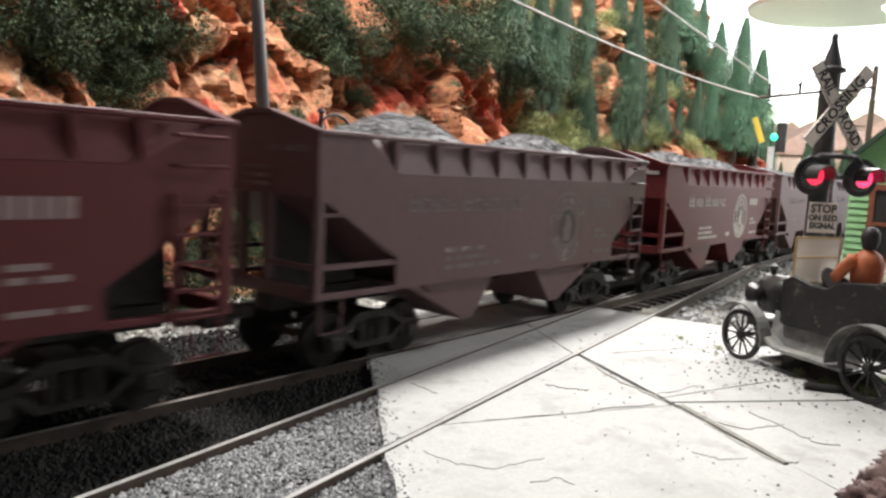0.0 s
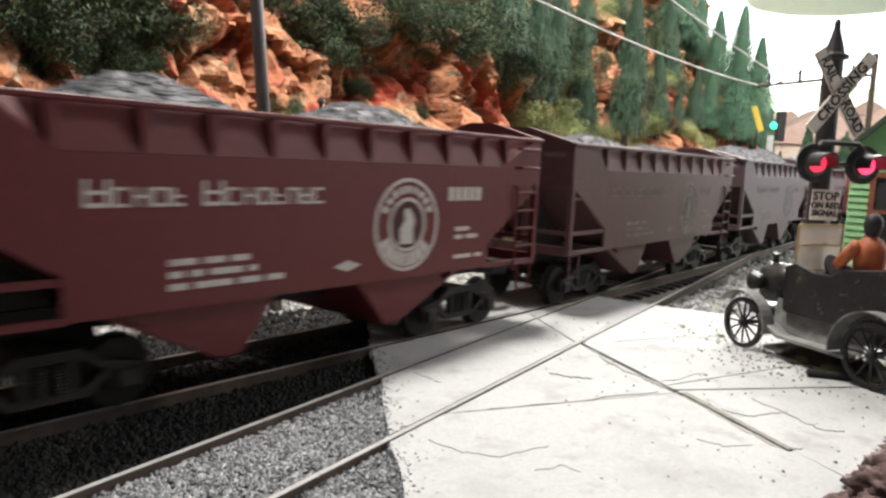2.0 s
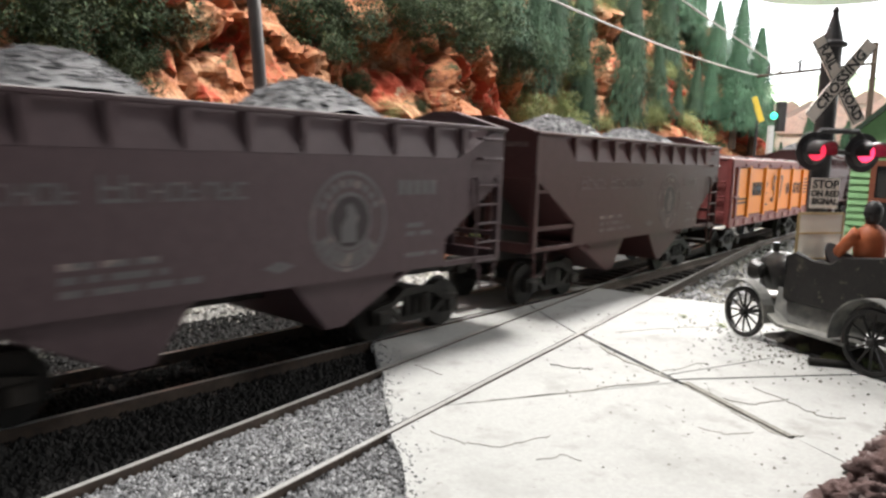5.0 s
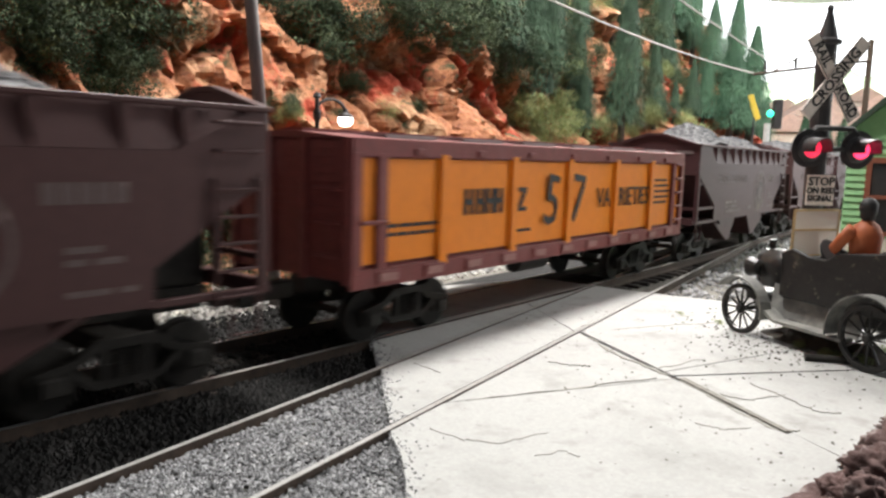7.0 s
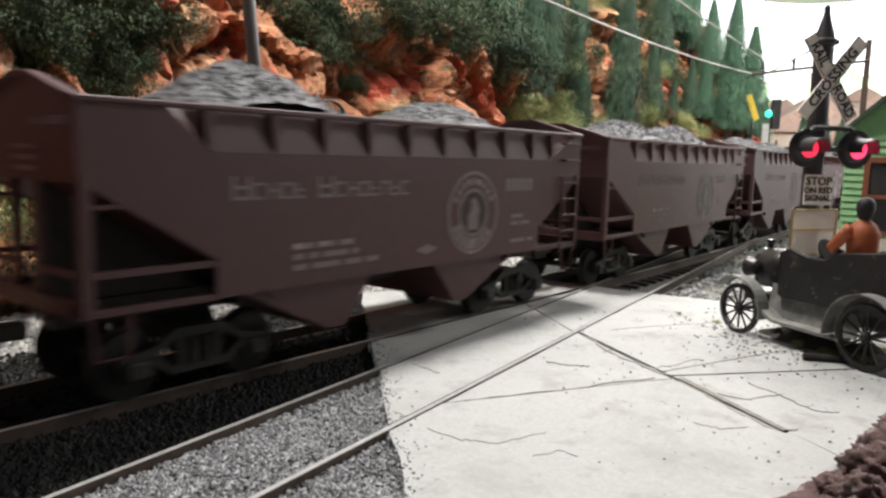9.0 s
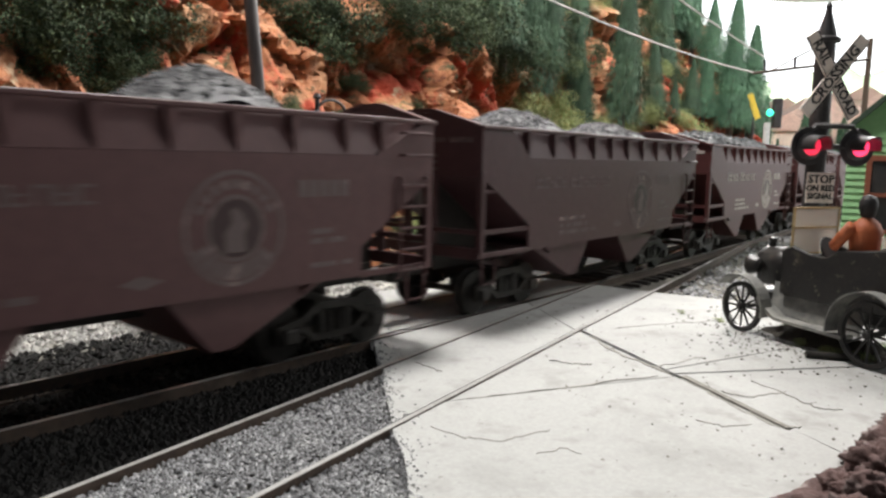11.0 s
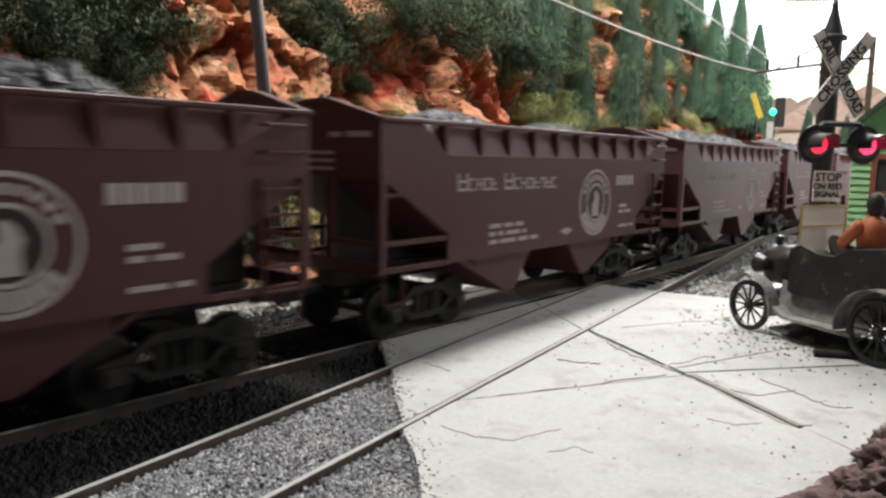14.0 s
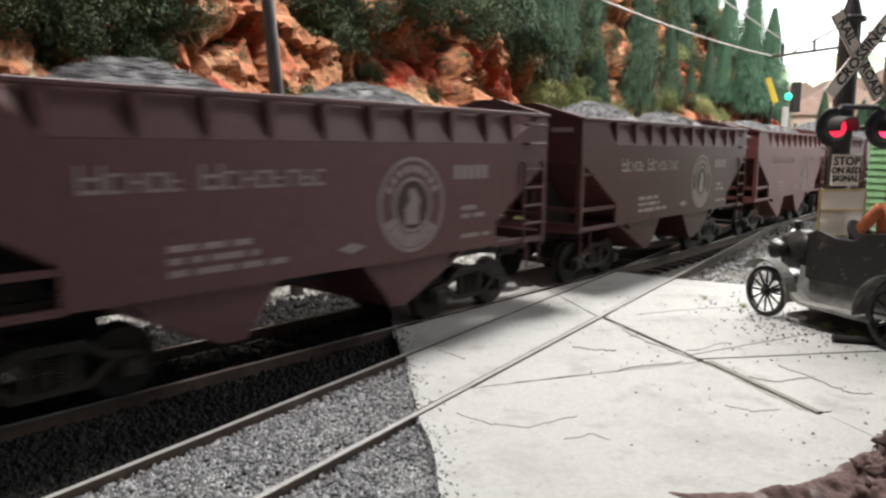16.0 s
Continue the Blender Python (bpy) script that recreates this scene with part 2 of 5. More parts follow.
def tube(bm, p, q, r, r2=None, sides=10, caps=True):
    p, q = Vector(p), Vector(q)
    r2 = r if r2 is None else r2
    side = (q - p).orthogonal().normalized()
    up = (q - p).normalized().cross(side)
    rings = []
    for c, rad in ((p, r), (q, r2)):
        rings.append([bm.verts.new(c + (side * math.cos(a) + up * math.sin(a)) * rad) for a in [2 * math.pi * i / sides for i in range(sides)]])
    for i in range(sides):
        j = (i + 1) % sides
        bm.faces.new((rings[0][i], rings[0][j], rings[1][j], rings[1][i]))
    if caps:
        bm.faces.new(rings[0][::-1])
        bm.faces.new(rings[1])


def turned(bm, centre, axis, profile, sides=20):
    """A body of revolution: profile of (along the axis, radius)."""
    c, axis = Vector(centre), Vector(axis).normalized()
    side = axis.orthogonal().normalized()
    up = axis.cross(side)
    rings = [[bm.verts.new(c + axis * h + (side * math.cos(2 * math.pi * i / sides) + up * math.sin(2 * math.pi * i / sides)) * max(r, 0.001)) for i in range(sides)] for h, r in profile]
    for a, b in zip(rings, rings[1:]):
        for i in range(sides):
            j = (i + 1) % sides
            bm.faces.new((a[i], a[j], b[j], b[i]))
    bm.faces.new(rings[0][::-1])
    bm.faces.new(rings[-1])


def bowed(bm, points, r, sides=8):
    pts = [Vector(p) for p in points]
    rings, side = [], None
    for i, p in enumerate(pts):
        d = (pts[min(i + 1, len(pts) - 1)] - pts[max(i - 1, 0)]).normalized()
        side = d.orthogonal().normalized() if side is None else (side - d * side.dot(d)).normalized()
        up = d.cross(side)
        rings.append([bm.verts.new(p + (side * math.cos(a) + up * math.sin(a)) * r) for a in [2 * math.pi * k / sides for k in range(sides)]])
    for a, b in zip(rings, rings[1:]):
        for i in range(sides):
            bm.faces.new((a[i], a[(i + 1) % sides], b[(i + 1) % sides], b[i]))
    bm.faces.new(rings[0][::-1])
    bm.faces.new(rings[-1])


def part(name, bm, material, parent=None, label="", bevel=0.0, smooth=False):
    """Links a bmesh as one mesh object, shrunk to model size."""
    bmesh.ops.recalc_face_normals(bm, faces=bm.faces)
    if bevel:
        bmesh.ops.bevel(bm, geom=list(bm.edges), offset=bevel, segments=1, affect="EDGES", clamp_overlap=True)
    bmesh.ops.scale(bm, vec=(S, S, S), verts=bm.verts)
    me = bpy.data.meshes.new(name)
    bm.to_mesh(me)
    bm.free()
    if smooth:
        for p in me.polygons:
            p.use_smooth = True
    me.materials.append(M[material])
    ob = new(name, me)
    ob.parent = parent
    if label:
        tagged(ob, label=label)
    return ob


def stuff(name, verts, faces, material, parent=None):
    me = bpy.data.meshes.new(name)
    me.from_pydata((np.asarray(verts) * S).tolist(), [], faces)
    me.materials.append(M[material])
    ob = new(name, me)
    ob.parent = parent
    return ob


def thing(name, label, category, group="", kind="", at=None):
    ob = new(name)
    ob.empty_display_size = 0.01
    if at is not None:
        ob.matrix_basis = at
    return tagged(ob, label, category, group, kind)


def put(p, rz=0.0, rx=0.0, ry=0.0):
    return pose(p[0] * S, p[1] * S, p[2] * S, rx, ry, rz)


def lettering(name, text, size, m, material, parent, bold=0.0, stretch=1.0):
    """Flat raised letters, turned into a mesh."""
    cu = bpy.data.curves.new(name, "FONT")
    cu.body, cu.size, cu.align_x, cu.align_y = text, size * S, "CENTER", "CENTER"
    cu.extrude, cu.offset, cu.resolution_u = 0.006 * S, bold * S, 2
    tmp = bpy.data.objects.new(name, cu)
    scene.collection.objects.link(tmp)
    me = bpy.data.meshes.new_from_object(tmp.evaluated_get(bpy.context.evaluated_depsgraph_get()))
    bpy.data.objects.remove(tmp)
    me.name = name
    me.transform(Matrix.Diagonal((stretch, 1, 1, 1)))
    me.materials.clear()
    me.materials.append(M[material])
    ob = new(name, me)
    ob.parent = parent
    ob.matrix_basis = m
    return tagged(ob, kind="stuff")

# ---- the ground, the tracks and the concrete crossing ----
SIDE_N, BEND = 7.44, 0.00198  # the near side of the train, and the bend of the main track


def track_n(s):
    """How far the near side of the train lies from the camera's line: straight, a gentle bend, straight."""
    s = max(s, 0.0)
    return SIDE_N + 0.5 * BEND * min(s, 45.0) ** 2 + BEND * 45.0 * max(s - 45.0, 0.0)


def spur_n(s):
    return 4.45 + 0.155 * s


bm = bmesh.new()
for a, b, c, d in ((-260, 420, -120, 420),):
    grid = [[bm.verts.new((x, y, -0.27)) for y in np.linspace(c, d, 10)] for x in np.linspace(a, b, 10)]
    for i in range(9):
        for j in range(9):
            bm.faces.new((grid[i][j], grid[i + 1][j], grid[i + 1][j + 1], grid[i][j + 1]))
tagged(part("ground", bm, "ground"), "sandy grey model ground beside the tracks", "ground", kind="structure")

rng = np.random.default_rng(5)
OCTA = np.array([(1, 0, 0), (-1, 0, 0), (0, 1, 0), (0, -1, 0), (0, 0, 1), (0, 0, -1)], float)
OCTF = [(0, 2, 4), (2, 1, 4), (1, 3, 4), (3, 0, 4), (2, 0, 5), (1, 2, 5), (3, 1, 5), (0, 3, 5)]


def stones(name, places, sizes, material, label, parent=None):
    places, sizes = np.asarray(places), np.asarray(sizes)
    k = len(places)
    v = OCTA[None] * rng.uniform(0.55, 1.25, (k, 6, 1)) * sizes[:, None, None]
    ang = rng.uniform(0, 6.28, k)
    ca, sa = np.cos(ang)[:, None], np.sin(ang)[:, None]
    v = np.stack([v[..., 0] * ca - v[..., 1] * sa, v[..., 0] * sa + v[..., 1] * ca, v[..., 2] * 0.75], -1)
    v = (v + places[:, None]).reshape(-1, 3)
    faces = [tuple(6 * i + j for j in f) for i in range(k) for f in OCTF]
    return tagged(stuff(name, v, faces, material, parent), label, "gravel", kind="stuff")


def strewn(count, s0, s1, low, high, z=-0.25, power=1.0, keep=None):
    out = []
    while len(out) < count:
        s = s0 + (s1 - s0) * rng.random() ** power
        n = low(s) + (high(s) - low(s)) * rng.random()
        p = lay(s, n, z + rng.uniform(-0.01, 0.035))
        if keep is None or keep(p):
            out.append(tuple(p))
    return out


def edge_x(y):
    """The left edge of the concrete crossing."""
    return -0.2 - 0.155 * (y - 6.2) + 0.025 * math.sin(y * 2.1) + 0.02 * math.sin(y * 7.3)


def off_slab(p):
    return p[0] < edge_x(p[1]) + 0.02


RAIL_W = 0.075


def rail(bm_side, bm_top, pts):
    """A rail along points at the height of its head: foot, web and head, with a bright running surface."""
    for (sec, z0, z1, w, target) in ((0, -0.2, -0.165, 0.13, bm_side), (1, -0.165, -0.05, 0.03, bm_side), (2, -0.05, -0.004, RAIL_W / 2, bm_side), (3, -0.004, 0.0, RAIL_W / 2 - 0.008, bm_top)):
        rings = []
        for i, p in enumerate(pts):
            d = (pts[min(i + 1, len(pts) - 1)] - pts[max(i - 1, 0)]).normalized()
            side = Vector((-d.y, d.x, 0))
            rings.append([target.verts.new(p + side * a + Vector((0, 0, z))) for a, z in ((-w, z0), (w, z0), (w, z1), (-w, z1))])
        for a, b in zip(rings, rings[1:]):
            for i in range(4):
                j = (i + 1) % 4
                target.faces.new((a[i], a[j], b[j], b[i]))
        target.faces.new(rings[0])
        target.faces.new(rings[-1][::-1])


def track_thing(name, label, lines, ties):
    t = thing(name, label, "railway track", kind="structure")
    for pts in lines:
        a, b = bmesh.new(), bmesh.new()
        rail(a, b, pts)
        r = part("rail", a, "rail", t)
        part("rail_head", b, "railtop", r, "bright worn running surface")
    me = None
    for p, turn, half in ties:
        if me is None:
            bm = bmesh.new()
            box(bm, -0.11, 0.11, -1.25, 1.25, -0.32, -0.19)
            ob = part("tie", bm, "tie", t, bevel=0.015)
            me = ob.data
        else:
            ob = new("tie", me)
            ob.parent = t
        ob.matrix_basis = put((p.x, p.y, random.uniform(-0.015, 0.01)), turn + random.uniform(-1.2, 1.2))
    return t


def main_line(off):
    return [lay(s, track_n(s) + 1.46 + off) for s in [-30, -15, *range(0, 60, 3), 80, 110, 150, 212]]


ties = []
s = -4.0
while s < 62:
    ties.append((lay(s, track_n(s) + 1.46), 49.75 + math.degrees(BEND * max(min(s, 45), 0)), 1.25))
    s += 0.56
track_thing("main_track", "weathered rails on dark sleepers under the train", [main_line(-0.75), main_line(0.75)], ties)
SPUR_TURN = 49.75 + math.degrees(math.atan(0.155))
ties = []
s = -2.0
while s < 14:
    ties.append((lay(s, spur_n(s) + 0.72), SPUR_TURN, 1.25))
    s += 0.56
track_thing("spur_track", "rusty siding rails sunk into the concrete crossing", [[lay(s, spur_n(s)) for s in (-6, 2, 10, 20, 31)], [lay(s, spur_n(s) + 1.45) for s in (-6, 2, 10, 20, 33)]], ties)

# the sooty bed that the stones lie on, darkened in colour for the train's shade
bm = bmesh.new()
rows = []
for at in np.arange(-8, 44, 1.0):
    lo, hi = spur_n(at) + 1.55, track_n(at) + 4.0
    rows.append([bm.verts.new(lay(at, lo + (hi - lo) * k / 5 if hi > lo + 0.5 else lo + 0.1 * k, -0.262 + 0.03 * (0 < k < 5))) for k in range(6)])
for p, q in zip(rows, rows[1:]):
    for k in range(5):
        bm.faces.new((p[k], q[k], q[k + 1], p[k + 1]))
tagged(part("ballast_bed", bm, "shadowed_ballast"), "sooty ballast bed under the main track, train shade darkened into its colour", "ballast", kind="structure")

# stones: sooty ballast with shade in its colour under the train, grey gravel on the siding, pale gravel behind
stones("ballast", strewn(9000, 0.5, 11, lambda s: max(spur_n(s) + 1.6, 6.2), lambda s: track_n(s) + 1.2, -0.19, 1.0, off_slab), rng.uniform(0.035, 0.075, 9000), "shadowed_ballast", "sooty ballast beside the rails, train shade darkened into its colour")
stones("ballast", strewn(9000, -1, 40, lambda s: max(spur_n(s) + 1.65, 7.0), lambda s: track_n(s) + 4.3, -0.2, 1.8, off_slab), rng.uniform(0.04, 0.085, 9000), "shadowed_ballast", "sooty ballast between the sleepers, train shade darkened into its colour")
stones("gravel", strewn(38000, -0.5, 8.2, lambda s: 2.6, lambda s: spur_n(s) + 1.40, -0.115, 1.0, off_slab), rng.uniform(0.015, 0.034, 38000), "gravel", "loose grey gravel between the siding rails")
stones("pale_gravel", strewn(9000, 2, 40, lambda s: track_n(s) + 4.2, lambda s: 14.8, -0.24, 1.5), rng.uniform(0.04, 0.1, 9000), "pale_gravel", "pale gravel strip below the cliff")
stones("rubble", strewn(1500, 15, 34, lambda s: spur_n(s) - 2.4, lambda s: spur_n(s) - 0.1, -0.2, 1.4), rng.uniform(0.03, 0.09, 1500), "gravel", "grey gravel beside the siding past the crossing")


def clipped(ring, p, d, gap):
    """The part of a ring of (x, y) to the left of the line through p along d, kept off it by gap."""
    nx, ny = -d[1], d[0]
    k = math.hypot(nx, ny)
    nx, ny = nx / k, ny / k
    val = [(q[0] - p[0]) * nx + (q[1] - p[1]) * ny - gap for q in ring]
    out = []
    for i, q in enumerate(ring):
        j = (i + 1) % len(ring)
        if val[i] >= 0:
            out.append(q)
        if (val[i] >= 0) != (val[j] >= 0):
            f = val[i] / (val[i] - val[j])
            out.append((q[0] + f * (ring[j][0] - q[0]), q[1] + f * (ring[j][1] - q[1])))
    return out if len(out) > 2 else []


def cut(pieces, p, q, gap, where=None):
    d = (q[0] - p[0], q[1] - p[1])
    out = []
    for r in pieces:
        cx, cy = sum(v[0] for v in r) / len(r), sum(v[1] for v in r) / len(r)
        if where and not where(cx, cy):
            out.append(r)
            continue
        for h in (clipped(r, p, d, gap), clipped(r, p, (-d[0], -d[1]), gap)):
            if h:
                out.append(h)
    return out


left_edge = [(edge_x(y), y) for y in np.linspace(3.2, 15.6, 24)]
region = [(10.5, 3.2), (10.5, 13.6), (5.2, 16.2), (2.6, 18.0)] + left_edge[::-1]
LINE = lambda off: (tuple(lay(0, spur_n(0) + off)[:2]), tuple(lay(20, spur_n(20) + off)[:2]))
main0 = tuple(lay(0, SIDE_N + 0.77)[:2]), tuple(lay(20, track_n(20) + 0.55)[:2])
pieces = [region]
for off in (0.0, 1.45):
    pieces = cut(pieces, *LINE(off + 0.014), RAIL_W / 2 + 0.022)
pieces = cut(pieces, *main0, 0.12)
side = lambda x, y: (x * -UY + y * UX) - spur_n(x * UX + y * UY)
front = lambda x, y: side(x, y) < 0
pieces = cut(pieces, (1.31, 17.05), (2.0, 14.21), 0.02, lambda x, y: not front(x, y))
pieces = cut(pieces, (2.57, 12.25), (3.35, 9.94), 0.042, front)
right = lambda x, y: front(x, y) and (x - 2.57) * (9.94 - 12.25) - (y - 12.25) * (3.35 - 2.57) < 0
pieces = cut(pieces, (0.29, 8.65), (4.65, 10.38), 0.02, lambda x, y: front(x, y) and not right(x, y))
pieces = cut(pieces, (3.2, 9.95), (6.4, 10.6), 0.024, right)
pieces = cut(pieces, (3.25, 10.15), (5.6, 11.5), 0.016, lambda x, y: right(x, y) and y > 10.4)
paving = thing("pavement", "pale cracked concrete road crossing around the rails", "pavement", kind="structure")
for r in pieces:
    bm = bmesh.new()
    lift = random.uniform(-0.008, 0.004)
    prism(bm, [(x, y, -0.22) for x, y in r], (0, 0, 0.2 + lift))
    part("slab", bm, "concrete", paving)
# a raised joint between two slabs
bm = bmesh.new()
a, b = Vector((3.4, 9.8, -0.05)), Vector((3.98, 7.9, -0.05))
prism(bm, [a, a + Vector((0.09, 0.03, 0)), b + Vector((0.07, 0.02, 0)), b], (0, 0, 0.058))
part("joint", bm, "ground", paving, "dirt-filled joint strip")
# the joint ends here: the slab runs on unbroken
bm = bmesh.new()
a, b = Vector((3.97, 7.92, -0.1)), Vector((5.2, 3.9, -0.1))
prism(bm, [a + Vector((-0.08, -0.02, 0)), a + Vector((0.1, 0.03, 0)), b + Vector((0.1, 0.03, 0)), b + Vector((-0.08, -0.02, 0))], (0, 0, 0.078))
part("slab", bm, "concrete", paving)


def crack(points, width):
    """A dirt-filled hairline crack: a jagged ribbon."""
    g = random.Random(len(points) * 7 + int(points[0][0] * 100))
    mid = []
    for (x0, y0), (x1, y1) in zip(points, points[1:]):
        for k in range(7):
            f = k / 7
            mid.append(Vector((x0 + (x1 - x0) * f + g.uniform(-0.032, 0.032), y0 + (y1 - y0) * f + g.uniform(-0.032, 0.032), -0.026)))
    mid.append(Vector((*points[-1], -0.026)))
    bm = bmesh.new()
    rows = []
    for i, p in enumerate(mid):
        d = (mid[min(i + 1, len(mid) - 1)] - mid[max(i - 1, 0)]).normalized()
        q = Vector((-d.y, d.x, 0)) * width * g.uniform(0.15, 1.15) * (0.25 if i in (0, len(mid) - 1) else 1)
        up = Vector((0, 0, 0.016))
        rows.append([bm.verts.new(v) for v in (p - q, p + q, p + q * 0.8 + up, p - q * 0.8 + up)])
    for a, b in zip(rows, rows[1:]):
        for i in range(4):
            bm.faces.new((a[i], a[(i + 1) % 4], b[(i + 1) % 4], b[i]))
    part("crack", bm, "crack_dirt", paving, "dirt-filled crack")


for pts, width in (([(1.68, 10.52), (1.99, 10.37), (2.28, 10.36)], 0.012), ([(3.12, 10.26), (3.62, 10.53), (4.1, 10.95)], 0.016), ([(-0.04, 7.73), (0.32, 7.43), (0.74, 7.36), (1.3, 7.73)], 0.01),
                   ([(4.36, 9.71), (4.57, 9.17), (4.74, 8.64), (5.01, 8.62)], 0.012), ([(-0.28, 10.21), (0.09, 9.82)], 0.012), ([(3.1, 12.64), (4.03, 13.08), (5.33, 13.5)], 0.014), ([(3.78, 9.23), (3.99, 9.02), (4.63, 9.29)], 0.01),
                   ([(3.04, 8.14), (3.29, 7.95), (3.65, 8.04)], 0.018), ([(1.05, 7.05), (1.37, 7.22), (1.52, 7.08)], 0.008), ([(0.4, 8.69), (1.64, 9.2), (3.1, 9.86)], 0.02), ([(2.6, 12.1), (2.82, 11.0), (3.33, 9.97)], 0.035), ([(3.4, 9.85), (3.64, 8.8), (3.95, 7.95), (4.2, 8.0)], 0.03)):
    crack(pts, width)
# a ragged ridge of reddish dirt at the near edge
bm = bmesh.new()
edge = [Vector(p) for p in ((1.75, 5.95, 0), (2.12, 5.96, 0), (2.6, 6.02, 0), (3.0, 6.16, 0), (3.4, 6.44, 0), (3.9, 6.85, 0))]
grid = []
for i in range(101):
    f = i / 100 * 4.999
    a, b = edge[int(f)], edge[int(f) + 1]
    mid = a.lerp(b, f - int(f))
    side = Vector((b.y - a.y, a.x - b.x, 0)).normalized()
    full = min(1.0, i / 45)
    row = []
    for k in range(13):
        w = k / 12
        p = mid + side * (w * (0.05 + 0.42 * full) - 0.05 * noise.noise(mid * 7.0))
        z = 0.115 * full * math.sin(min(1.0, w * 1.25) * math.pi * 0.8) * (0.75 + 0.7 * noise.noise(p * 5.0) + 0.4 * noise.noise(p * 15.0))
        row.append(bm.verts.new((p.x, p.y, -0.05 if k in (0, 12) else -0.02 + z)))
    grid.append(row)
for a, b in zip(grid, grid[1:]):
    for k in range(12):
        bm.faces.new((a[k], a[k + 1], b[k + 1], b[k]))
part("dirt_ridge", bm, "brick", paving, "crumbling red-brown dirt edging", smooth=True)
spill = []
for _ in range(650):
    y = rng.uniform(4.5, 12.5)
    spill.append((edge_x(y) + rng.exponential(0.09) - 0.04, y, -0.015))
stones("spilled_gravel", spill, rng.uniform(0.01, 0.024, 650), "gravel", "grey gravel spilled over the edge of the concrete")
stones("grit", [(rng.uniform(1.5, 9.5), rng.uniform(6.5, 14.5), -0.02) for _ in range(420)], rng.uniform(0.008, 0.03, 420), "ground", "scattered dirt and grit on the concrete")

# ---- the cliff and the distance ----


def cliff_n(s, z):
    """The rock face: its distance across the track at a height."""
    p = Vector((s * 0.16, z * 0.22, 3.1))
    big = noise.fractal(p, 0.9, 2.1, 4) * 1.7
    # broken blocks: each cell of two scales sits at its own depth, with clefts between
    out = 0.0
    for scale, depth, seed in ((0.42, 1.25, 1.7), (1.05, 0.5, 5.3)):
        q = Vector((s * scale, z * scale * 0.7, seed))
        q += Vector((noise.noise(q * 2.0), noise.noise(q * 2.0 + Vector((7, 3, 1))), 0)) * 0.35
        dist, sites = noise.voronoi(q)
        tilt = noise.cell_vector(sites[0] * 9.7)
        off = q - sites[0]
        out += depth * (tilt.x * 0.8 + (tilt.y - 0.5) * off.x * 1.6 + (tilt.z - 0.3) * off.y * 0.9)
        out += depth * 0.55 * max(0.0, 1 - (dist[1] - dist[0]) / 0.12)
    w = Vector((s * 1.6, z * 0.9, 7.7))
    fine = abs(noise.noise(w)) * 0.5 + abs(noise.noise(w * 2.6)) * 0.24 + abs(noise.noise(w * 6.0)) * 0.12
    ledge = 0.3 * math.sin(z * 1.5 + 2.0 * noise.noise(Vector((s * 0.2, 0, 1.0))))
    foot = max(0.0, 2.2 - z) * -0.35
    return 14.6 + 0.5 * z + big + out + fine + ledge + foot + max(0.0, s - 53.0) ** 2 * 0.05


ss, zs = np.arange(-2, 68, 0.15), np.arange(-0.5, 21, 0.15)
verts = [tuple(lay(s, cliff_n(s, z), z)) for s in ss for z in zs]
w = len(zs)
faces = [(i * w + j, (i + 1) * w + j, (i + 1) * w + j + 1, i * w + j + 1) for i in range(len(ss) - 1) for j in range(w - 1)]
face = stuff("cliff", verts, faces, "cliff")
tagged(face, "orange and red sandstone cliff behind the railway", "cliff", kind="structure")


def leaf_ball(count, leaf, spread, seed, lumps=9):
    """Many small tilted leaves gathered in uneven lumps."""
    g = np.random.default_rng(seed)
    mid = g.normal(0, 1, (lumps, 3)) * 0.42 * np.array(spread)
    which = g.integers(0, lumps, count)
    d = g.normal(0, 1, (count, 3))
    d /= np.linalg.norm(d, axis=1)[:, None]
    c = mid[which] + d * (g.uniform(0.35, 1, count) ** 0.5)[:, None] * 0.5 * np.array(spread)
    a = g.normal(0, 1, (count, 3))
    a /= np.linalg.norm(a, axis=1)[:, None]
    b = np.cross(a, d)
    sz = g.uniform(0.5, 1.3, (count, 1)) * leaf
    v = np.stack([c - a * sz, c + b * sz * 0.6 + d * sz * 0.3, c + a * sz, c - b * sz * 0.6 + d * sz * 0.3], 1).reshape(-1, 3)
    return v, [(4 * i, 4 * i + 1, 4 * i + 2, 4 * i + 3) for i in range(count)]


def fir_crown(height, radius, count, seed, needle):
    """Drooping twigs in tiers round the stem."""
    g = np.random.default_rng(seed)
    h = g.random(count) ** 0.75
    tier = (h * 19 + 0.3 * np.sin(g.uniform(0, 6.28, count))) % 1.0
    r = radius * (1.0 - h) * (0.42 + 0.58 * (1 - tier)) * g.uniform(0.4, 1.1, count) + 0.012
    ang = g.uniform(0, 6.28, count)
    rad = np.stack([np.cos(ang), np.sin(ang), np.zeros(count)], 1)
    tip = rad * r[:, None] + np.stack([np.zeros(count), np.zeros(count), h * height * 0.94 - r * 0.35 + 0.12 * height], 1)
    root = rad * (r * 0.84)[:, None] + np.stack([np.zeros(count), np.zeros(count), h * height * 0.94 + 0.1 * r + 0.12 * height], 1)
    tan = (np.stack([-np.sin(ang), np.cos(ang), np.zeros(count)], 1) + g.normal(0, 0.55, (count, 3))) * (radius * needle)
    mid = (tip * 0.6 + root * 0.4) + np.array([0, 0, radius * 0.05])
    v = np.stack([root, mid + tan, tip, mid - tan], 1).reshape(-1, 3)
    return v, [(4 * i, 4 * i + 1, 4 * i + 2, 4 * i + 3) for i in range(count)]


bush_mesh = {}
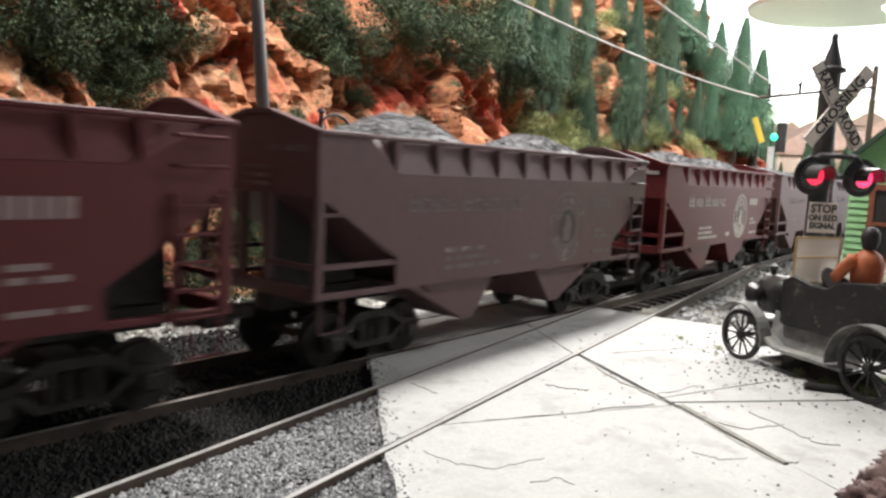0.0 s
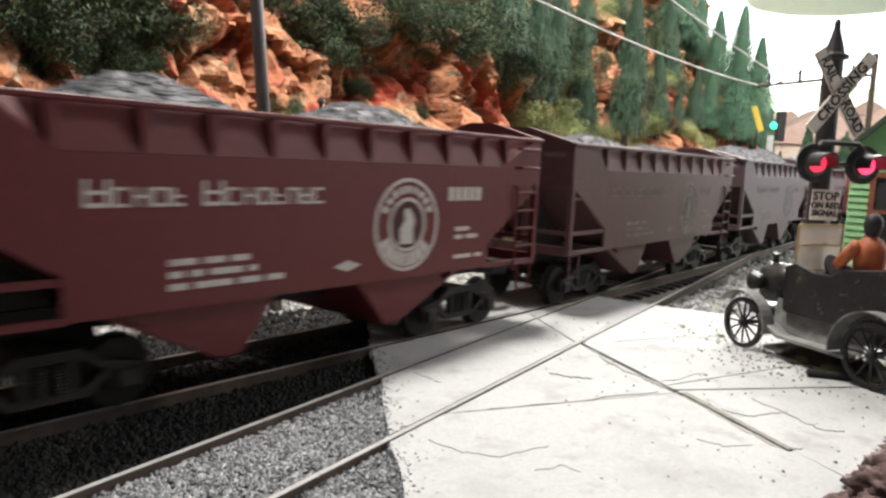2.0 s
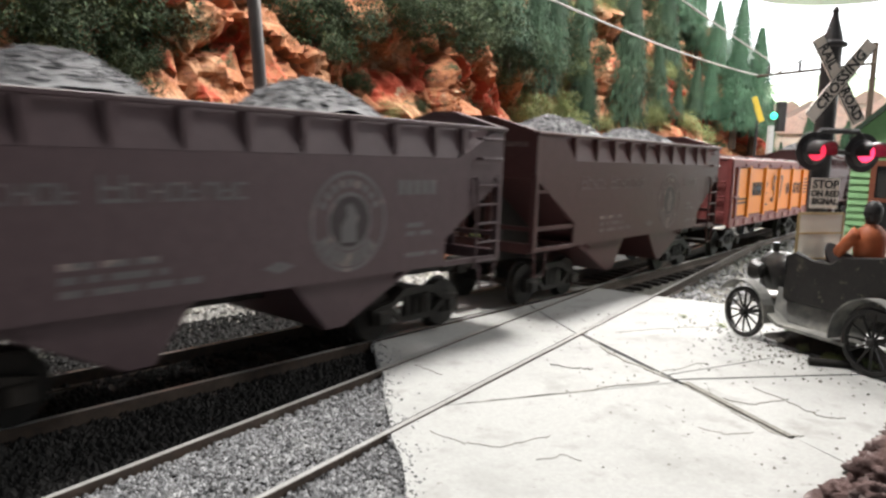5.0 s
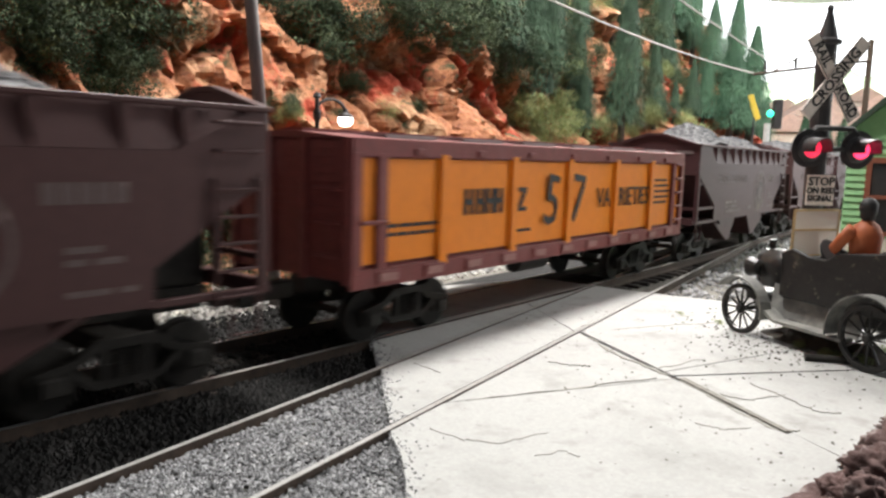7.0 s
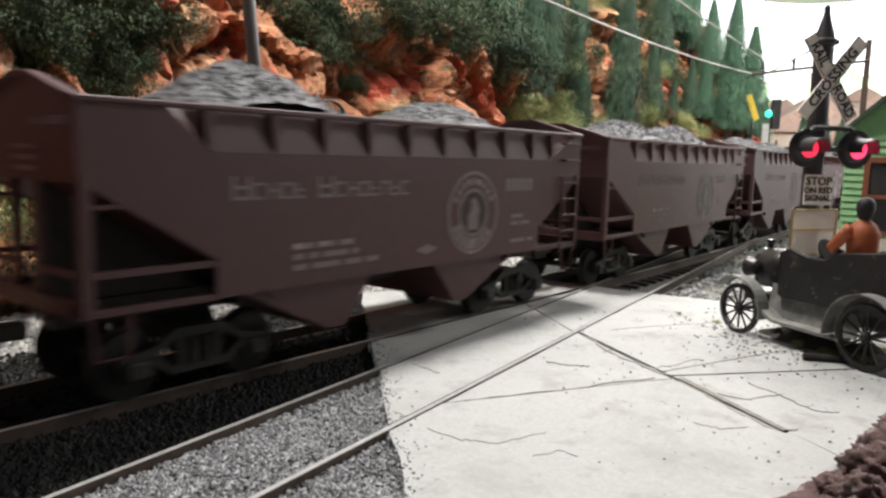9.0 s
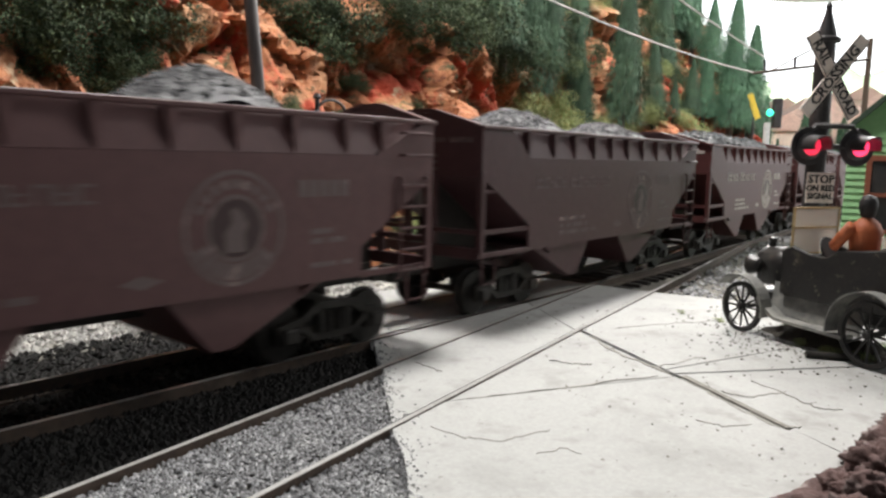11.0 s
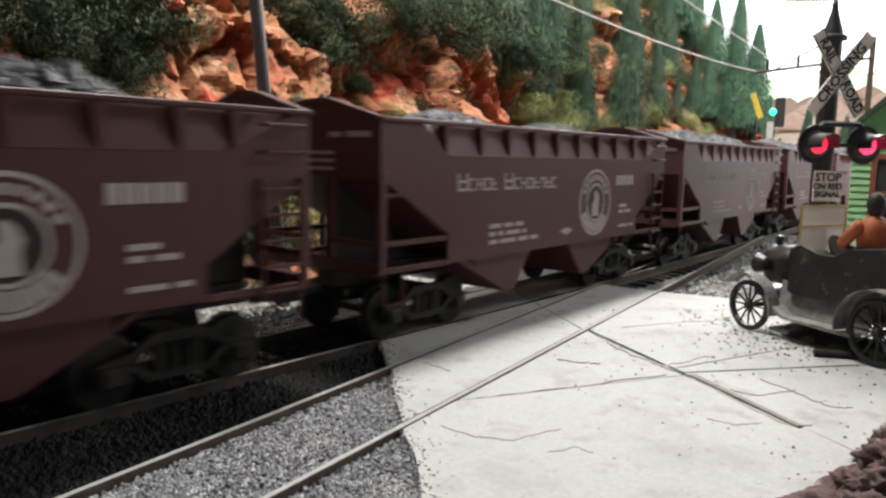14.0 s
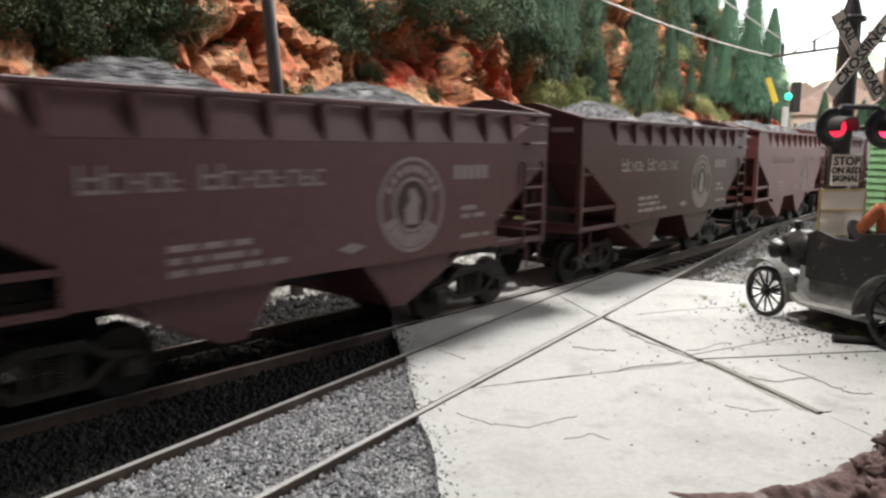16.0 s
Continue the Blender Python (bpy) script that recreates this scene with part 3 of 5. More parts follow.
for key, material, leaf, seeds in (("bush", "bush", 0.042, (1, 2, 3)), ("moss", "moss", 0.036, (4, 5))):
    for seed in seeds:
        v, f = leaf_ball(3800, leaf, (1.0, 0.8, 0.75), seed, 14)
        ob = stuff("bush", v, f, material)
        bush_mesh[key, seed] = ob.data
        bpy.data.objects.remove(ob)


def bush(s, z, size, key="bush", out=0.1):
    seeds = [k[1] for k in bush_mesh if k[0] == key]
    ob = new("bush", bush_mesh[key, random.choice(seeds)])
    p = lay(s, cliff_n(s, z) - out * size, z)
    ob.matrix_basis = put(p, random.uniform(0, 360), random.uniform(-15, 15)) @ Matrix.Diagonal((size, size, size * random.uniform(0.8, 1.05), 1))
    tagged(ob, "dark green foam bush clinging to the rock" if key == "bush" else "olive and yellow-green foam shrub on the slope", "bush", "bushes on the cliff")


fir_mesh = {}
for key, material in (("fir", "fir"), ("blue", "blue_fir")):
    for seed in (1, 2, 3):
        v, f = fir_crown(1.0, 0.13 + 0.012 * seed, 24000, seed * 11, 0.0075)
        ob = stuff("crown", v, f, material)
        bm = bmesh.new()
        tube(bm, (0, 0, -0.06), (0, 0, 0.9), 0.022, 0.004, 7)
        tr = part("trunk", bm, "bark")
        fir_mesh[key, seed] = (ob.data, tr.data)
        bpy.data.objects.remove(ob)
        bpy.data.objects.remove(tr)


def fir(p, height, key="fir", fat=1.0):
    seed = random.choice((1, 2, 3))
    t = thing("conifer", "dark green model fir tree rising from the cliff ledge" if key == "fir" else "blue-green model spruce at the far end of the cliff", "tree", "conifers on the cliff", at=put(p, random.uniform(0, 360), random.uniform(-2, 2), random.uniform(-2, 2)) @ Matrix.Diagonal((height * fat, height * fat, height, 1)))
    for nm, me in zip(("crown", "trunk"), fir_mesh[key, seed]):
        ob = new(nm, me)
        ob.parent = t


# bushes: along the face (metres along the track, height, size)
for s, z, size in ((6.4, 5.9, 1.4), (7.3, 6.5, 1.5), (8.1, 6.1, 1.5), (8.7, 6.1, 1.6), (9.6, 5.9, 1.3), (10.1, 6.5, 1.3), (8.7, 5.2, 1.0), (9.1, 7.2, 1.6), (7.6, 7.6, 1.6), (6.0, 7.0, 1.4), (10.4, 7.6, 1.2), (9.2, 5.4, 0.7), (7.2, 5.0, 1.1), (8.0, 4.5, 0.9), (8.9, 4.4, 1.0), (9.5, 4.9, 0.9), (6.6, 4.8, 1.0), (10.0, 5.2, 0.7), (5.6, 5.4, 1.2),
                   (14.8, 7.8, 1.3), (15.1, 7.2, 1.2), (15.8, 6.6, 1.3), (16.3, 6.3, 1.1), (17.0, 7.3, 1.5), (16.2, 7.7, 1.5), (17.5, 6.4, 0.8), (17.4, 5.3, 0.8), (17.7, 5.1, 0.6), (16.7, 8.6, 1.6), (13.4, 8.6, 1.2), (18.2, 8.0, 1.5), (18.5, 7.7, 1.3),
                   (20.2, 7.8, 1.6), (20.6, 7.4, 1.3), (22.6, 8.3, 1.9), (21.9, 7.3, 1.4), (24.6, 7.4, 1.6), (23.6, 8.4, 1.7), (25.6, 8.4, 1.8), (27.2, 9.4, 2.0), (28.5, 9.2, 2.0), (19.4, 9.0, 1.9), (21.6, 9.6, 2.0), (24.2, 9.8, 2.0), (25.6, 6.6, 1.3), (26.4, 7.4, 1.5),
                   (13.6, 4.3, 0.6), (19.0, 4.5, 0.5), (22.3, 4.6, 0.5), (30.2, 9.6, 1.6), (31.4, 7.6, 1.3), (34.6, 10.6, 1.4), (35.8, 6.9, 1.3), (36.8, 8.6, 1.5), (40.5, 10.4, 1.6), (38.2, 11.6, 1.7), (43.4, 8.0, 1.4), (44.6, 11.2, 1.8), (47.6, 8.4, 1.7), (50.8, 11.9, 1.9), (49.2, 6.8, 1.6)):
    bush(s, z, size)
for s, z, size in ((26.9, 5.1, 1.2), (27.6, 4.3, 1.2), (28.6, 4.9, 1.4), (28.7, 4.3, 1.3), (30.5, 4.7, 1.4), (29.3, 4.0, 1.2), (31.9, 4.2, 1.2), (32.3, 4.6, 1.1), (30.0, 5.6, 1.0), (36.4, 4.9, 1.1), (38.4, 5.5, 1.2), (34.8, 4.3, 1.0), (37.2, 4.3, 1.0), (42.6, 5.4, 1.2), (44.5, 4.6, 1.4), (45.8, 6.6, 1.3), (48.6, 9.8, 1.6), (17.8, 4.3, 0.5), (13.5, 4.1, 0.5), (11.0, 3.9, 0.4)):
    bush(s, z, size, "moss")
# firs: along the face, height of the foot, height, stoutness
for s, z, h, fat in ((28.1, 5.2, 6.3, 1.15), (28.8, 6.4, 5.2, 1.0), (32.3, 5.2, 4.2, 1.45), (33.0, 4.0, 7.7, 0.85), (31.9, 4.2, 3.4, 1.35), (39.7, 5.2, 4.6, 1.15), (46.1, 8.8, 5.4, 1.1), (41.7, 5.5, 2.3, 1.3), (44.6, 5.6, 3.6, 1.2), (25.2, 7.0, 5.2, 1.25), (34.2, 8.6, 5.4, 0.9), (36.6, 8.0, 4.6, 1.0), (38.0, 9.6, 5.6, 0.95), (30.6, 8.8, 4.6, 1.05), (42.6, 8.4, 5.4, 1.0)):
    fir(lay(s, cliff_n(s, z) - 0.35, z - 0.2), h, "fir", fat * 1.3)
for s, z, h, fat in ((48.1, 4.7, 6.8, 1.15), (47.0, 5.6, 4.2, 1.2), (50.0, 8.6, 5.2, 1.2), (50.4, 5.4, 4.6, 1.2), (50.7, 10.3, 5.4, 1.1), (51.6, 4.4, 7.5, 1.1), (53.0, 8.0, 6.5, 1.2), (49.0, 11.2, 6.0, 1.2), (46.0, 11.8, 6.0, 1.2), (44.2, 7.0, 4.6, 1.2)):
    fir(lay(s, cliff_n(s, z) - 0.5, z - 0.3), h, "blue", fat * 1.5)

# undergrowth between the firs
for i in range(46):
    at, up = random.uniform(26.5, 54), random.uniform(5.6, 14.0)
    bush(at, up, random.uniform(0.7, 1.4), "bush" if random.random() < 0.5 else "moss")

# scrub along the foot of the cliff
for i in range(46):
    at = 3.0 + i * 0.72 + random.uniform(-0.3, 0.3)
    bush(at, random.choice((0.25, 0.5, 0.9, 1.5, 2.0)), random.uniform(0.7, 1.3), "bush" if i % 3 else "moss", 0.25)

# the distance: a hazy hill, houses, trees and the white room wall behind, made to glow
bm = bmesh.new()
grid = []
for i, a in enumerate(np.linspace(8, 30.5, 46)):
    row = []
    for j, h in enumerate(np.linspace(0, 1, 7)):
        d = 95 + 22 * h
        top = 15.5 + 3.0 * noise.noise(Vector((a * 0.16, 2.0, 0))) + 1.4 * noise.noise(Vector((a * 0.6, 5.0, 0)))
        row.append(bm.verts.new((d * math.sin(radians(a)), d * math.cos(radians(a)), -0.3 + top * h ** 0.8)))
    grid.append(row)
for i in range(45):
    for j in range(6):
        bm.faces.new((grid[i][j], grid[i + 1][j], grid[i + 1][j + 1], grid[i][j + 1]))
tagged(part("hill", bm, "hill", smooth=True), "green wooded hill behind the town, haze tinted into its colour", "hill", kind="structure")
# the wall emits light itself: brightens the right, adds sheen on far cars
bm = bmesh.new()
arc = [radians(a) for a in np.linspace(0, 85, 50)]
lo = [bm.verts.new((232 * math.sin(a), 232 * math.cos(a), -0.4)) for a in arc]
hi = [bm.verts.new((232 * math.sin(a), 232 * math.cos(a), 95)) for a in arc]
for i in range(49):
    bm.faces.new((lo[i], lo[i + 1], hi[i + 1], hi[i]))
tagged(part("backdrop", bm, "wall_glow"), "white wall of the room, made to glow as a wide light", "backdrop", kind="structure")

# ---- the train ----
CAR_L, CAR_W, TRACK_MID, TOP, SILL = 10.2, 2.78, 1.46, 3.48, 1.22


def bars(bm, x0, x1, z0, z1, rows, g, fill=0.9):
    """Writing too small to read: one bar a word."""
    h = (z1 - z0) / rows
    for r in range(rows):
        z = z1 - (r + 0.5) * h
        x, end = x0, x0 + (x1 - x0) * (1.0 if r == rows - 1 else fill * g.uniform(0.7, 0.9))
        while x < end - 0.08:
            w = min(g.uniform(0.16, 0.5), end - x)
            box(bm, x, x + w, -0.006, 0.004, z - h * 0.27, z + h * 0.27)
            x += w + 0.09


def wheel_set(parent, x, mid=TRACK_MID):
    bm = bmesh.new()
    tube(bm, (x, mid - 0.8, 0.42), (x, mid + 0.8, 0.42), 0.07, sides=8)
    for y, d in ((mid - 0.76, 1), (mid + 0.76, -1)):
        turned(bm, (x, y, 0.42), (0, d, 0), [(-0.06, 0.3), (-0.06, 0.41), (0.05, 0.42), (0.07, 0.46), (0.09, 0.46), (0.09, 0.1)], 18)
    return part("wheelset", bm, "black", parent)


def truck(parent, x):
    mid = TRACK_MID
    bm = bmesh.new()
    box(bm, x - 0.2, x + 0.2, mid - 0.95, mid + 0.95, 0.55, 0.8)
    t = part("truck", bm, "black", parent, "black cast freight truck")
    for y in (mid - 1.02, mid + 0.9):
        bm = bmesh.new()
        bar = lambda ring: prism(bm, [(x + p, y, z) for p, z in ring], (0, 0.11, 0))
        # an open cast frame: arched top member, dropped bottom member, columns and pedestal jaws
        bar([(-1.05, 0.56), (-0.62, 0.64), (-0.34, 0.82), (0.34, 0.82), (0.62, 0.64), (1.05, 0.56), (1.05, 0.48), (0.6, 0.54), (0.3, 0.71), (-0.3, 0.71), (-0.6, 0.54), (-1.05, 0.48)])
        bar([(-0.68, 0.5), (-0.4, 0.27), (0.4, 0.27), (0.68, 0.5), (0.62, 0.56), (0.36, 0.36), (-0.36, 0.36), (-0.62, 0.56)])
        for p in (-0.3, 0.21):
            bar([(p, 0.34), (p + 0.09, 0.34), (p + 0.09, 0.73), (p, 0.73)])
        for p in (-1.03, -0.71, 0.63, 0.95):
            bar([(p, 0.3), (p + 0.08, 0.3), (p + 0.08, 0.54), (p, 0.54)])
        frame_part = part("side_frame", bm, "black", t)
        for p in (-0.84, 0.84):
            bm = bmesh.new()
            box(bm, x + p - 0.13, x + p + 0.13, y - 0.07, y + 0.06, 0.29, 0.52)
            part("journal_box", bm, "black", frame_part, bevel=0.03)
        for p in (-0.1, 0.1):
            bm = bmesh.new()
            turned(bm, (x + p, y + 0.04, 0.36), (0, 0, 1), [(k * 0.02, 0.085 if k % 2 else 0.06) for k in range(17)], 8)
            part("spring", bm, "black", frame_part)
    for a in (-0.84, 0.84):
        wheel_set(t, x + a)
    return t


def build_hopper():
    t = thing("hopper_car", "", "freight car", "hopper cars of the coal train")
    W, L = CAR_W, CAR_L
    for y, d in ((0.0, 1), (W, -1)):
        # outer side sheet with the slanting end openings
        bm = bmesh.new()
        ring = [(0.0, 2.62), (1.58, 1.7), (1.58, SILL), (8.68, SILL), (8.68, 1.64), (L, 2.62), (L, TOP - 0.04), (9.95, TOP - 0.04), (8.95, 2.94), (1.55, 2.94), (0.95, TOP - 0.04), (0.0, TOP - 0.04)]
        prism(bm, [(x, y, z) for x, z in ring], (0, 0.05 * d, 0))
        side = part("side_sheet", bm, "paint", t)
        # upper sheet, leaning in under the top chord
        bm = bmesh.new()
        a, b = y + 0.012 * d, y + 0.13 * d
        quad = [(1.57, a, 2.945), (8.93, a, 2.945), (9.5, b, TOP - 0.05), (1.2, b, TOP - 0.05)]
        prism(bm, quad, (0, 0.03 * d, -0.02))
        for x0, x1, x2 in ((0.95, 1.55, 1.2), (9.95, 8.95, 9.5)):
            prism(bm, [(x0, y + 0.03 * d, TOP - 0.05), (x1, a, 2.945), (x2, b, TOP - 0.05)], (0, 0.03 * d, -0.012))
        part("upper_sheet", bm, "paint", t)
        # gussets
        for x in (1.5, 2.45, 3.28, 4.12, 4.96, 5.8, 6.64, 7.5, 8.4, 9.1):
            bm = bmesh.new()
            prism(bm, [(x - 0.075, y - 0.02 * d, TOP - 0.05), (x + 0.075, y - 0.02 * d, TOP - 0.05), (x + 0.018, y, 2.97), (x - 0.018, y, 2.97)], (0, 0.13 * d, 0))
            part("gusset", bm, "paint", side)
        # top chord
        bm = bmesh.new()
        box(bm, -0.03, L + 0.03, min(y - 0.05 * d, y + 0.06 * d), max(y - 0.05 * d, y + 0.06 * d), TOP - 0.055, TOP + 0.015)
        part("top_chord", bm, "paint", t, bevel=0.015)
        # side sill, posts and rails at the ends
        for x0, x1 in ((-0.02, 1.62), (8.64, L + 0.02)):
            bm = bmesh.new()
            box(bm, x0, x1, min(y, y + 0.1 * d), max(y, y + 0.1 * d), SILL - 0.03, SILL + 0.06)
            part("sill", bm, "paint", t, bevel=0.012)
        for x in (0.0, L - 0.13):
            bm = bmesh.new()
            box(bm, x, x + 0.13, min(y - 0.01 * d, y + 0.1 * d), max(y - 0.01 * d, y + 0.1 * d), SILL + 0.02, 2.7)
            part("corner_post", bm, "paint", t, bevel=0.012)
        bm = bmesh.new()
        box(bm, 0.1, 1.6, min(y + 0.02 * d, y + 0.08 * d), max(y + 0.02 * d, y + 0.08 * d), 1.60, 1.68)
        box(bm, 0.1, 0.75, min(y + 0.02 * d, y + 0.07 * d), max(y + 0.02 * d, y + 0.07 * d), 2.33, 2.38)
        part("end_rail", bm, "paint", t)
        # ladder at the far end, grab irons
        bm = bmesh.new()
        bowed(bm, [(9.45, y, 2.95), (9.45, y - 0.1 * d, 2.95), (10.05, y - 0.1 * d, 2.95), (10.05, y, 2.95)], 0.022, 6)
        part("grab_iron", bm, "paint", t)
        bm = bmesh.new()
        bowed(bm, [(9.45, y, 3.28), (9.45, y - 0.1 * d, 3.28), (10.05, y - 0.1 * d, 3.28), (10.05, y, 3.28)], 0.022, 6)
        part("grab_iron", bm, "paint", t)
        if d > 0:
            bm = bmesh.new()
            bowed(bm, [(9.42, y, 2.62), (9.42, y - 0.06, 2.6), (9.42, y - 0.06, 1.12), (9.42, y, 1.1)], 0.026, 6)
            ladder = part("ladder", bm, "paint", t)
            bm = bmesh.new()
            bowed(bm, [(10.0, y, 2.62), (10.0, y - 0.06, 2.6), (10.0, y - 0.06, 1.12), (10.0, y, 1.1)], 0.026, 6)
            part("stile", bm, "paint", ladder)
            for i in range(5):
                bm = bmesh.new()
                tube(bm, (9.42, y - 0.06, 1.22 + i * 0.32), (10.0, y - 0.06, 1.22 + i * 0.32), 0.024, sides=6)
                part("rung", bm, "paint", ladder)
        # stirrup steps
        for x in (0.1, L - 0.55):
            bm = bmesh.new()
            bowed(bm, [(x, y + 0.03 * d, SILL), (x + 0.03, y + 0.03 * d, 0.72), (x + 0.4, y + 0.03 * d, 0.72), (x + 0.43, y + 0.03 * d, SILL)], 0.026, 6)
            part("stirrup", bm, "paint", t)
    for x, d in ((0.0, 1), (L, -1)):
        # end sheet with its raised middle
        bm = bmesh.new()
        ring = [(0.06, 2.6), (W - 0.06, 2.6), (W - 0.06, TOP - 0.02), (W - 0.3, TOP), (W - 1.05, TOP + 0.24), (W - 1.2, TOP + 0.27), (1.1, TOP + 0.27), (0.95, TOP + 0.24), (0.1, TOP), (0.06, TOP - 0.02)]
        prism(bm, [(x + 0.02 * d, a, z) for a, z in ring], (0.06 * d, 0, 0))
        end = part("end_sheet", bm, "paint", t)
        bm = bmesh.new()
        prof = [(0.04, TOP - 0.01), (0.95, TOP + 0.24), (1.1, TOP + 0.275), (W - 1.2, TOP + 0.275), (W - 1.05, TOP + 0.24), (W - 0.3, TOP - 0.01), (W - 0.04, TOP - 0.01)]
        for (a, za), (b, zb) in zip(prof, prof[1:]):
            prism(bm, [(x - 0.05 * d, a, za - 0.04), (x - 0.05 * d, b, zb - 0.04), (x - 0.05 * d, b, zb + 0.03), (x - 0.05 * d, a, za + 0.03)], (0.16 * d, 0, 0))
        part("end_cap", bm, "paint", end)
        # slope sheet, inner posts, end sill
        bm = bmesh.new()
        prism(bm, [(x + 0.12 * d, 0.06, 2.60), (x + 0.12 * d, W - 0.06, 2.60), (x + 2.5 * d, W - 0.06, 1.08), (x + 2.5 * d, 0.06, 1.08)], (0.03 * d, 0, 0.05))
        part("slope_sheet", bm, "paint", t)
        # added black panel: stands in for the dark under the slope sheet
        bm = bmesh.new()
        prism(bm, [(x + 0.14 * d, 1.25, 0.98), (x + 2.4 * d, 1.25, 0.98), (x + 2.3 * d, 1.25, 1.18), (x + 0.14 * d, 1.25, 2.64)], (0, 0.1, 0))
        part("dark_filler", bm, "black", t)
        for a in (1.02, W - 1.14):
            bm = bmesh.new()
            box(bm, min(x, x + 0.1 * d), max(x, x + 0.1 * d), a, a + 0.12, SILL + 0.02, 2.62)
            part("end_post", bm, "paint", t)
        bm = bmesh.new()
        box(bm, min(x - 0.03 * d, x + 0.14 * d), max(x - 0.03 * d, x + 0.14 * d), 0.1, W - 0.1, SILL - 0.05, SILL + 0.14)
        box(bm, min(x, x + 0.06 * d), max(x, x + 0.06 * d), 0.1, 1.02, 1.60, 1.68)
        box(bm, min(x, x + 0.06 * d), max(x, x + 0.06 * d), W - 1.02, W - 0.1, 1.60, 1.68)
        part("end_sill", bm, "paint", t)
        bm = bmesh.new()
        box(bm, min(x, x - 0.45 * d), max(x, x - 0.45 * d), W / 2 - 0.1, W / 2 + 0.1, 0.78, 0.98)
        box(bm, min(x - 0.38 * d, x - 0.68 * d), max(x - 0.38 * d, x - 0.68 * d), W / 2 - 0.17, W / 2 + 0.17, 0.72, 1.04)
        part("coupler", bm, "black", t, bevel=0.03)
    bm = bmesh.new()
    box(bm, 0.2, L - 0.2, W / 2 - 0.2, W / 2 + 0.2, 0.85, 1.15)
    part("centre_sill", bm, "black", t)
    # discharge chutes
    for ring in ([(1.9, SILL + 0.02), (4.35, SILL + 0.02), (3.78, 0.5), (3.45, 0.5)], [(5.7, SILL + 0.02), (8.2, SILL + 0.02), (6.65, 0.5), (6.32, 0.5)]):
        bm = bmesh.new()
        prism(bm, [(x, 0.14, z) for x, z in ring], (0, W - 0.28, 0))
        part("chute", bm, "paint", t, bevel=0.02)
    truck(t, 1.62)
    truck(t, L - 1.62)
    # lettering on the side that is seen
    g = random.Random(3)
    bm = bmesh.new()
    x = 1.8
    for k, w in enumerate((0.27, 0.19, 0.18, 0.2, 0.18, 0.0, 0.28, 0.2, 0.19, 0.18, 0.19, 0.18, 0.19, 0.2)):
        if w == 0:
            x += 0.17
            continue
        h, e = (0.29, 0.045) if w > 0.25 else (0.21, 0.035)
        box(bm, x, x + e, -0.006, 0.004, 2.38, 2.38 + h)
        if k % 3 != 1:
            box(bm, x + w - e, x + w, -0.006, 0.004, 2.38, 2.38 + h)
        box(bm, x + e, x + w - e, -0.006, 0.004, 2.38 + h * (0.84 if k % 2 else 0.46), 2.38 + h * (1.0 if k % 2 else 0.6))
        if k % 3 != 2:
            box(bm, x + e, x + w - e, -0.006, 0.004, 2.38, 2.38 + e)
        x += w + 0.03
    tagged(part("road_name", bm, "letter", t, "worn pale road name shapes"), kind="stuff")
    bm = bmesh.new()
    bars(bm, 2.72, 4.3, 1.40, 1.82, 3, g)
    bars(bm, 7.75, 8.35, 1.72, 1.98, 2, g)
    bars(bm, 7.75, 8.5, 1.40, 1.52, 1, g)
    tagged(part("data", bm, "letter", t), kind="stuff")
    bm = bmesh.new()
    for i in range(5):
        box(bm, 7.55 + i * 0.18, 7.55 + i * 0.18 + 0.14, -0.006, 0.004, 2.38, 2.60)
    tagged(part("number", bm, "letter", t), kind="stuff")
    bm = bmesh.new()
    prism(bm, [(5.15, -0.006, 1.5), (5.4, -0.006, 1.58), (5.65, -0.006, 1.5), (5.4, -0.006, 1.42)], (0, 0.01, 0))
    part("diamond", bm, "letter", t)
    # round emblem: ring and pale figure shape
    def ring_of(bm, r0, r1, y=-0.006, a0=0.0, a1=2 * math.pi, seg=36):
        for i in range(seg):
            u, v = a0 + (a1 - a0) * i / seg, a0 + (a1 - a0) * (i + 1) / seg
            prism(bm, [(6.6 + r * math.cos(w), y, 2.03 + r * math.sin(w)) for r, w in ((r0, u), (r1, u), (r1, v), (r0, v))], (0, 0.008, 0))
    bm = bmesh.new()
    ring_of(bm, 0.65, 0.705)
    ring_of(bm, 0.36, 0.41)
    for k in range(9):
        ring_of(bm, 0.48, 0.59, a0=0.35 + k * 0.28, a1=0.35 + k * 0.28 + 0.19, seg=3)
    for k in range(8):
        ring_of(bm, 0.43, 0.63, a0=3.55 + k * 0.27, a1=3.55 + k * 0.27 + 0.23, seg=3)
    emblem = tagged(part("emblem", bm, "letter", t, "pale round emblem"), kind="stuff")
    bm = bmesh.new()
    prism(bm, [(6.6 + 0.36 * math.cos(a * math.pi / 12), -0.004, 2.03 + 0.35 * math.sin(a * math.pi / 12)) for a in range(24)], (0, 0.012, 0))
    part("emblem_field", bm, "paint", emblem, "dark emblem centre")
    bm = bmesh.new()
    prism(bm, [(6.44, -0.009, 1.74), (6.74, -0.009, 1.74), (6.72, -0.009, 1.95), (6.76, -0.009, 2.08), (6.7, -0.009, 2.2), (6.6, -0.009, 2.29), (6.52, -0.009, 2.24), (6.54, -0.009, 2.1), (6.44, -0.009, 1.98)], (0, 0.008, 0))
    part("emblem_figure", bm, "letter", emblem, "pale plain shape")
    # marks on the end
    bm = bmesh.new()
    for z in (2.7, 2.82, 2.94):
        box(bm, 0.003, 0.015, 1.0, 1.65, z, z + 0.055)
    box(bm, 0.003, 0.015, 0.22, 0.72, 3.2, 3.29)
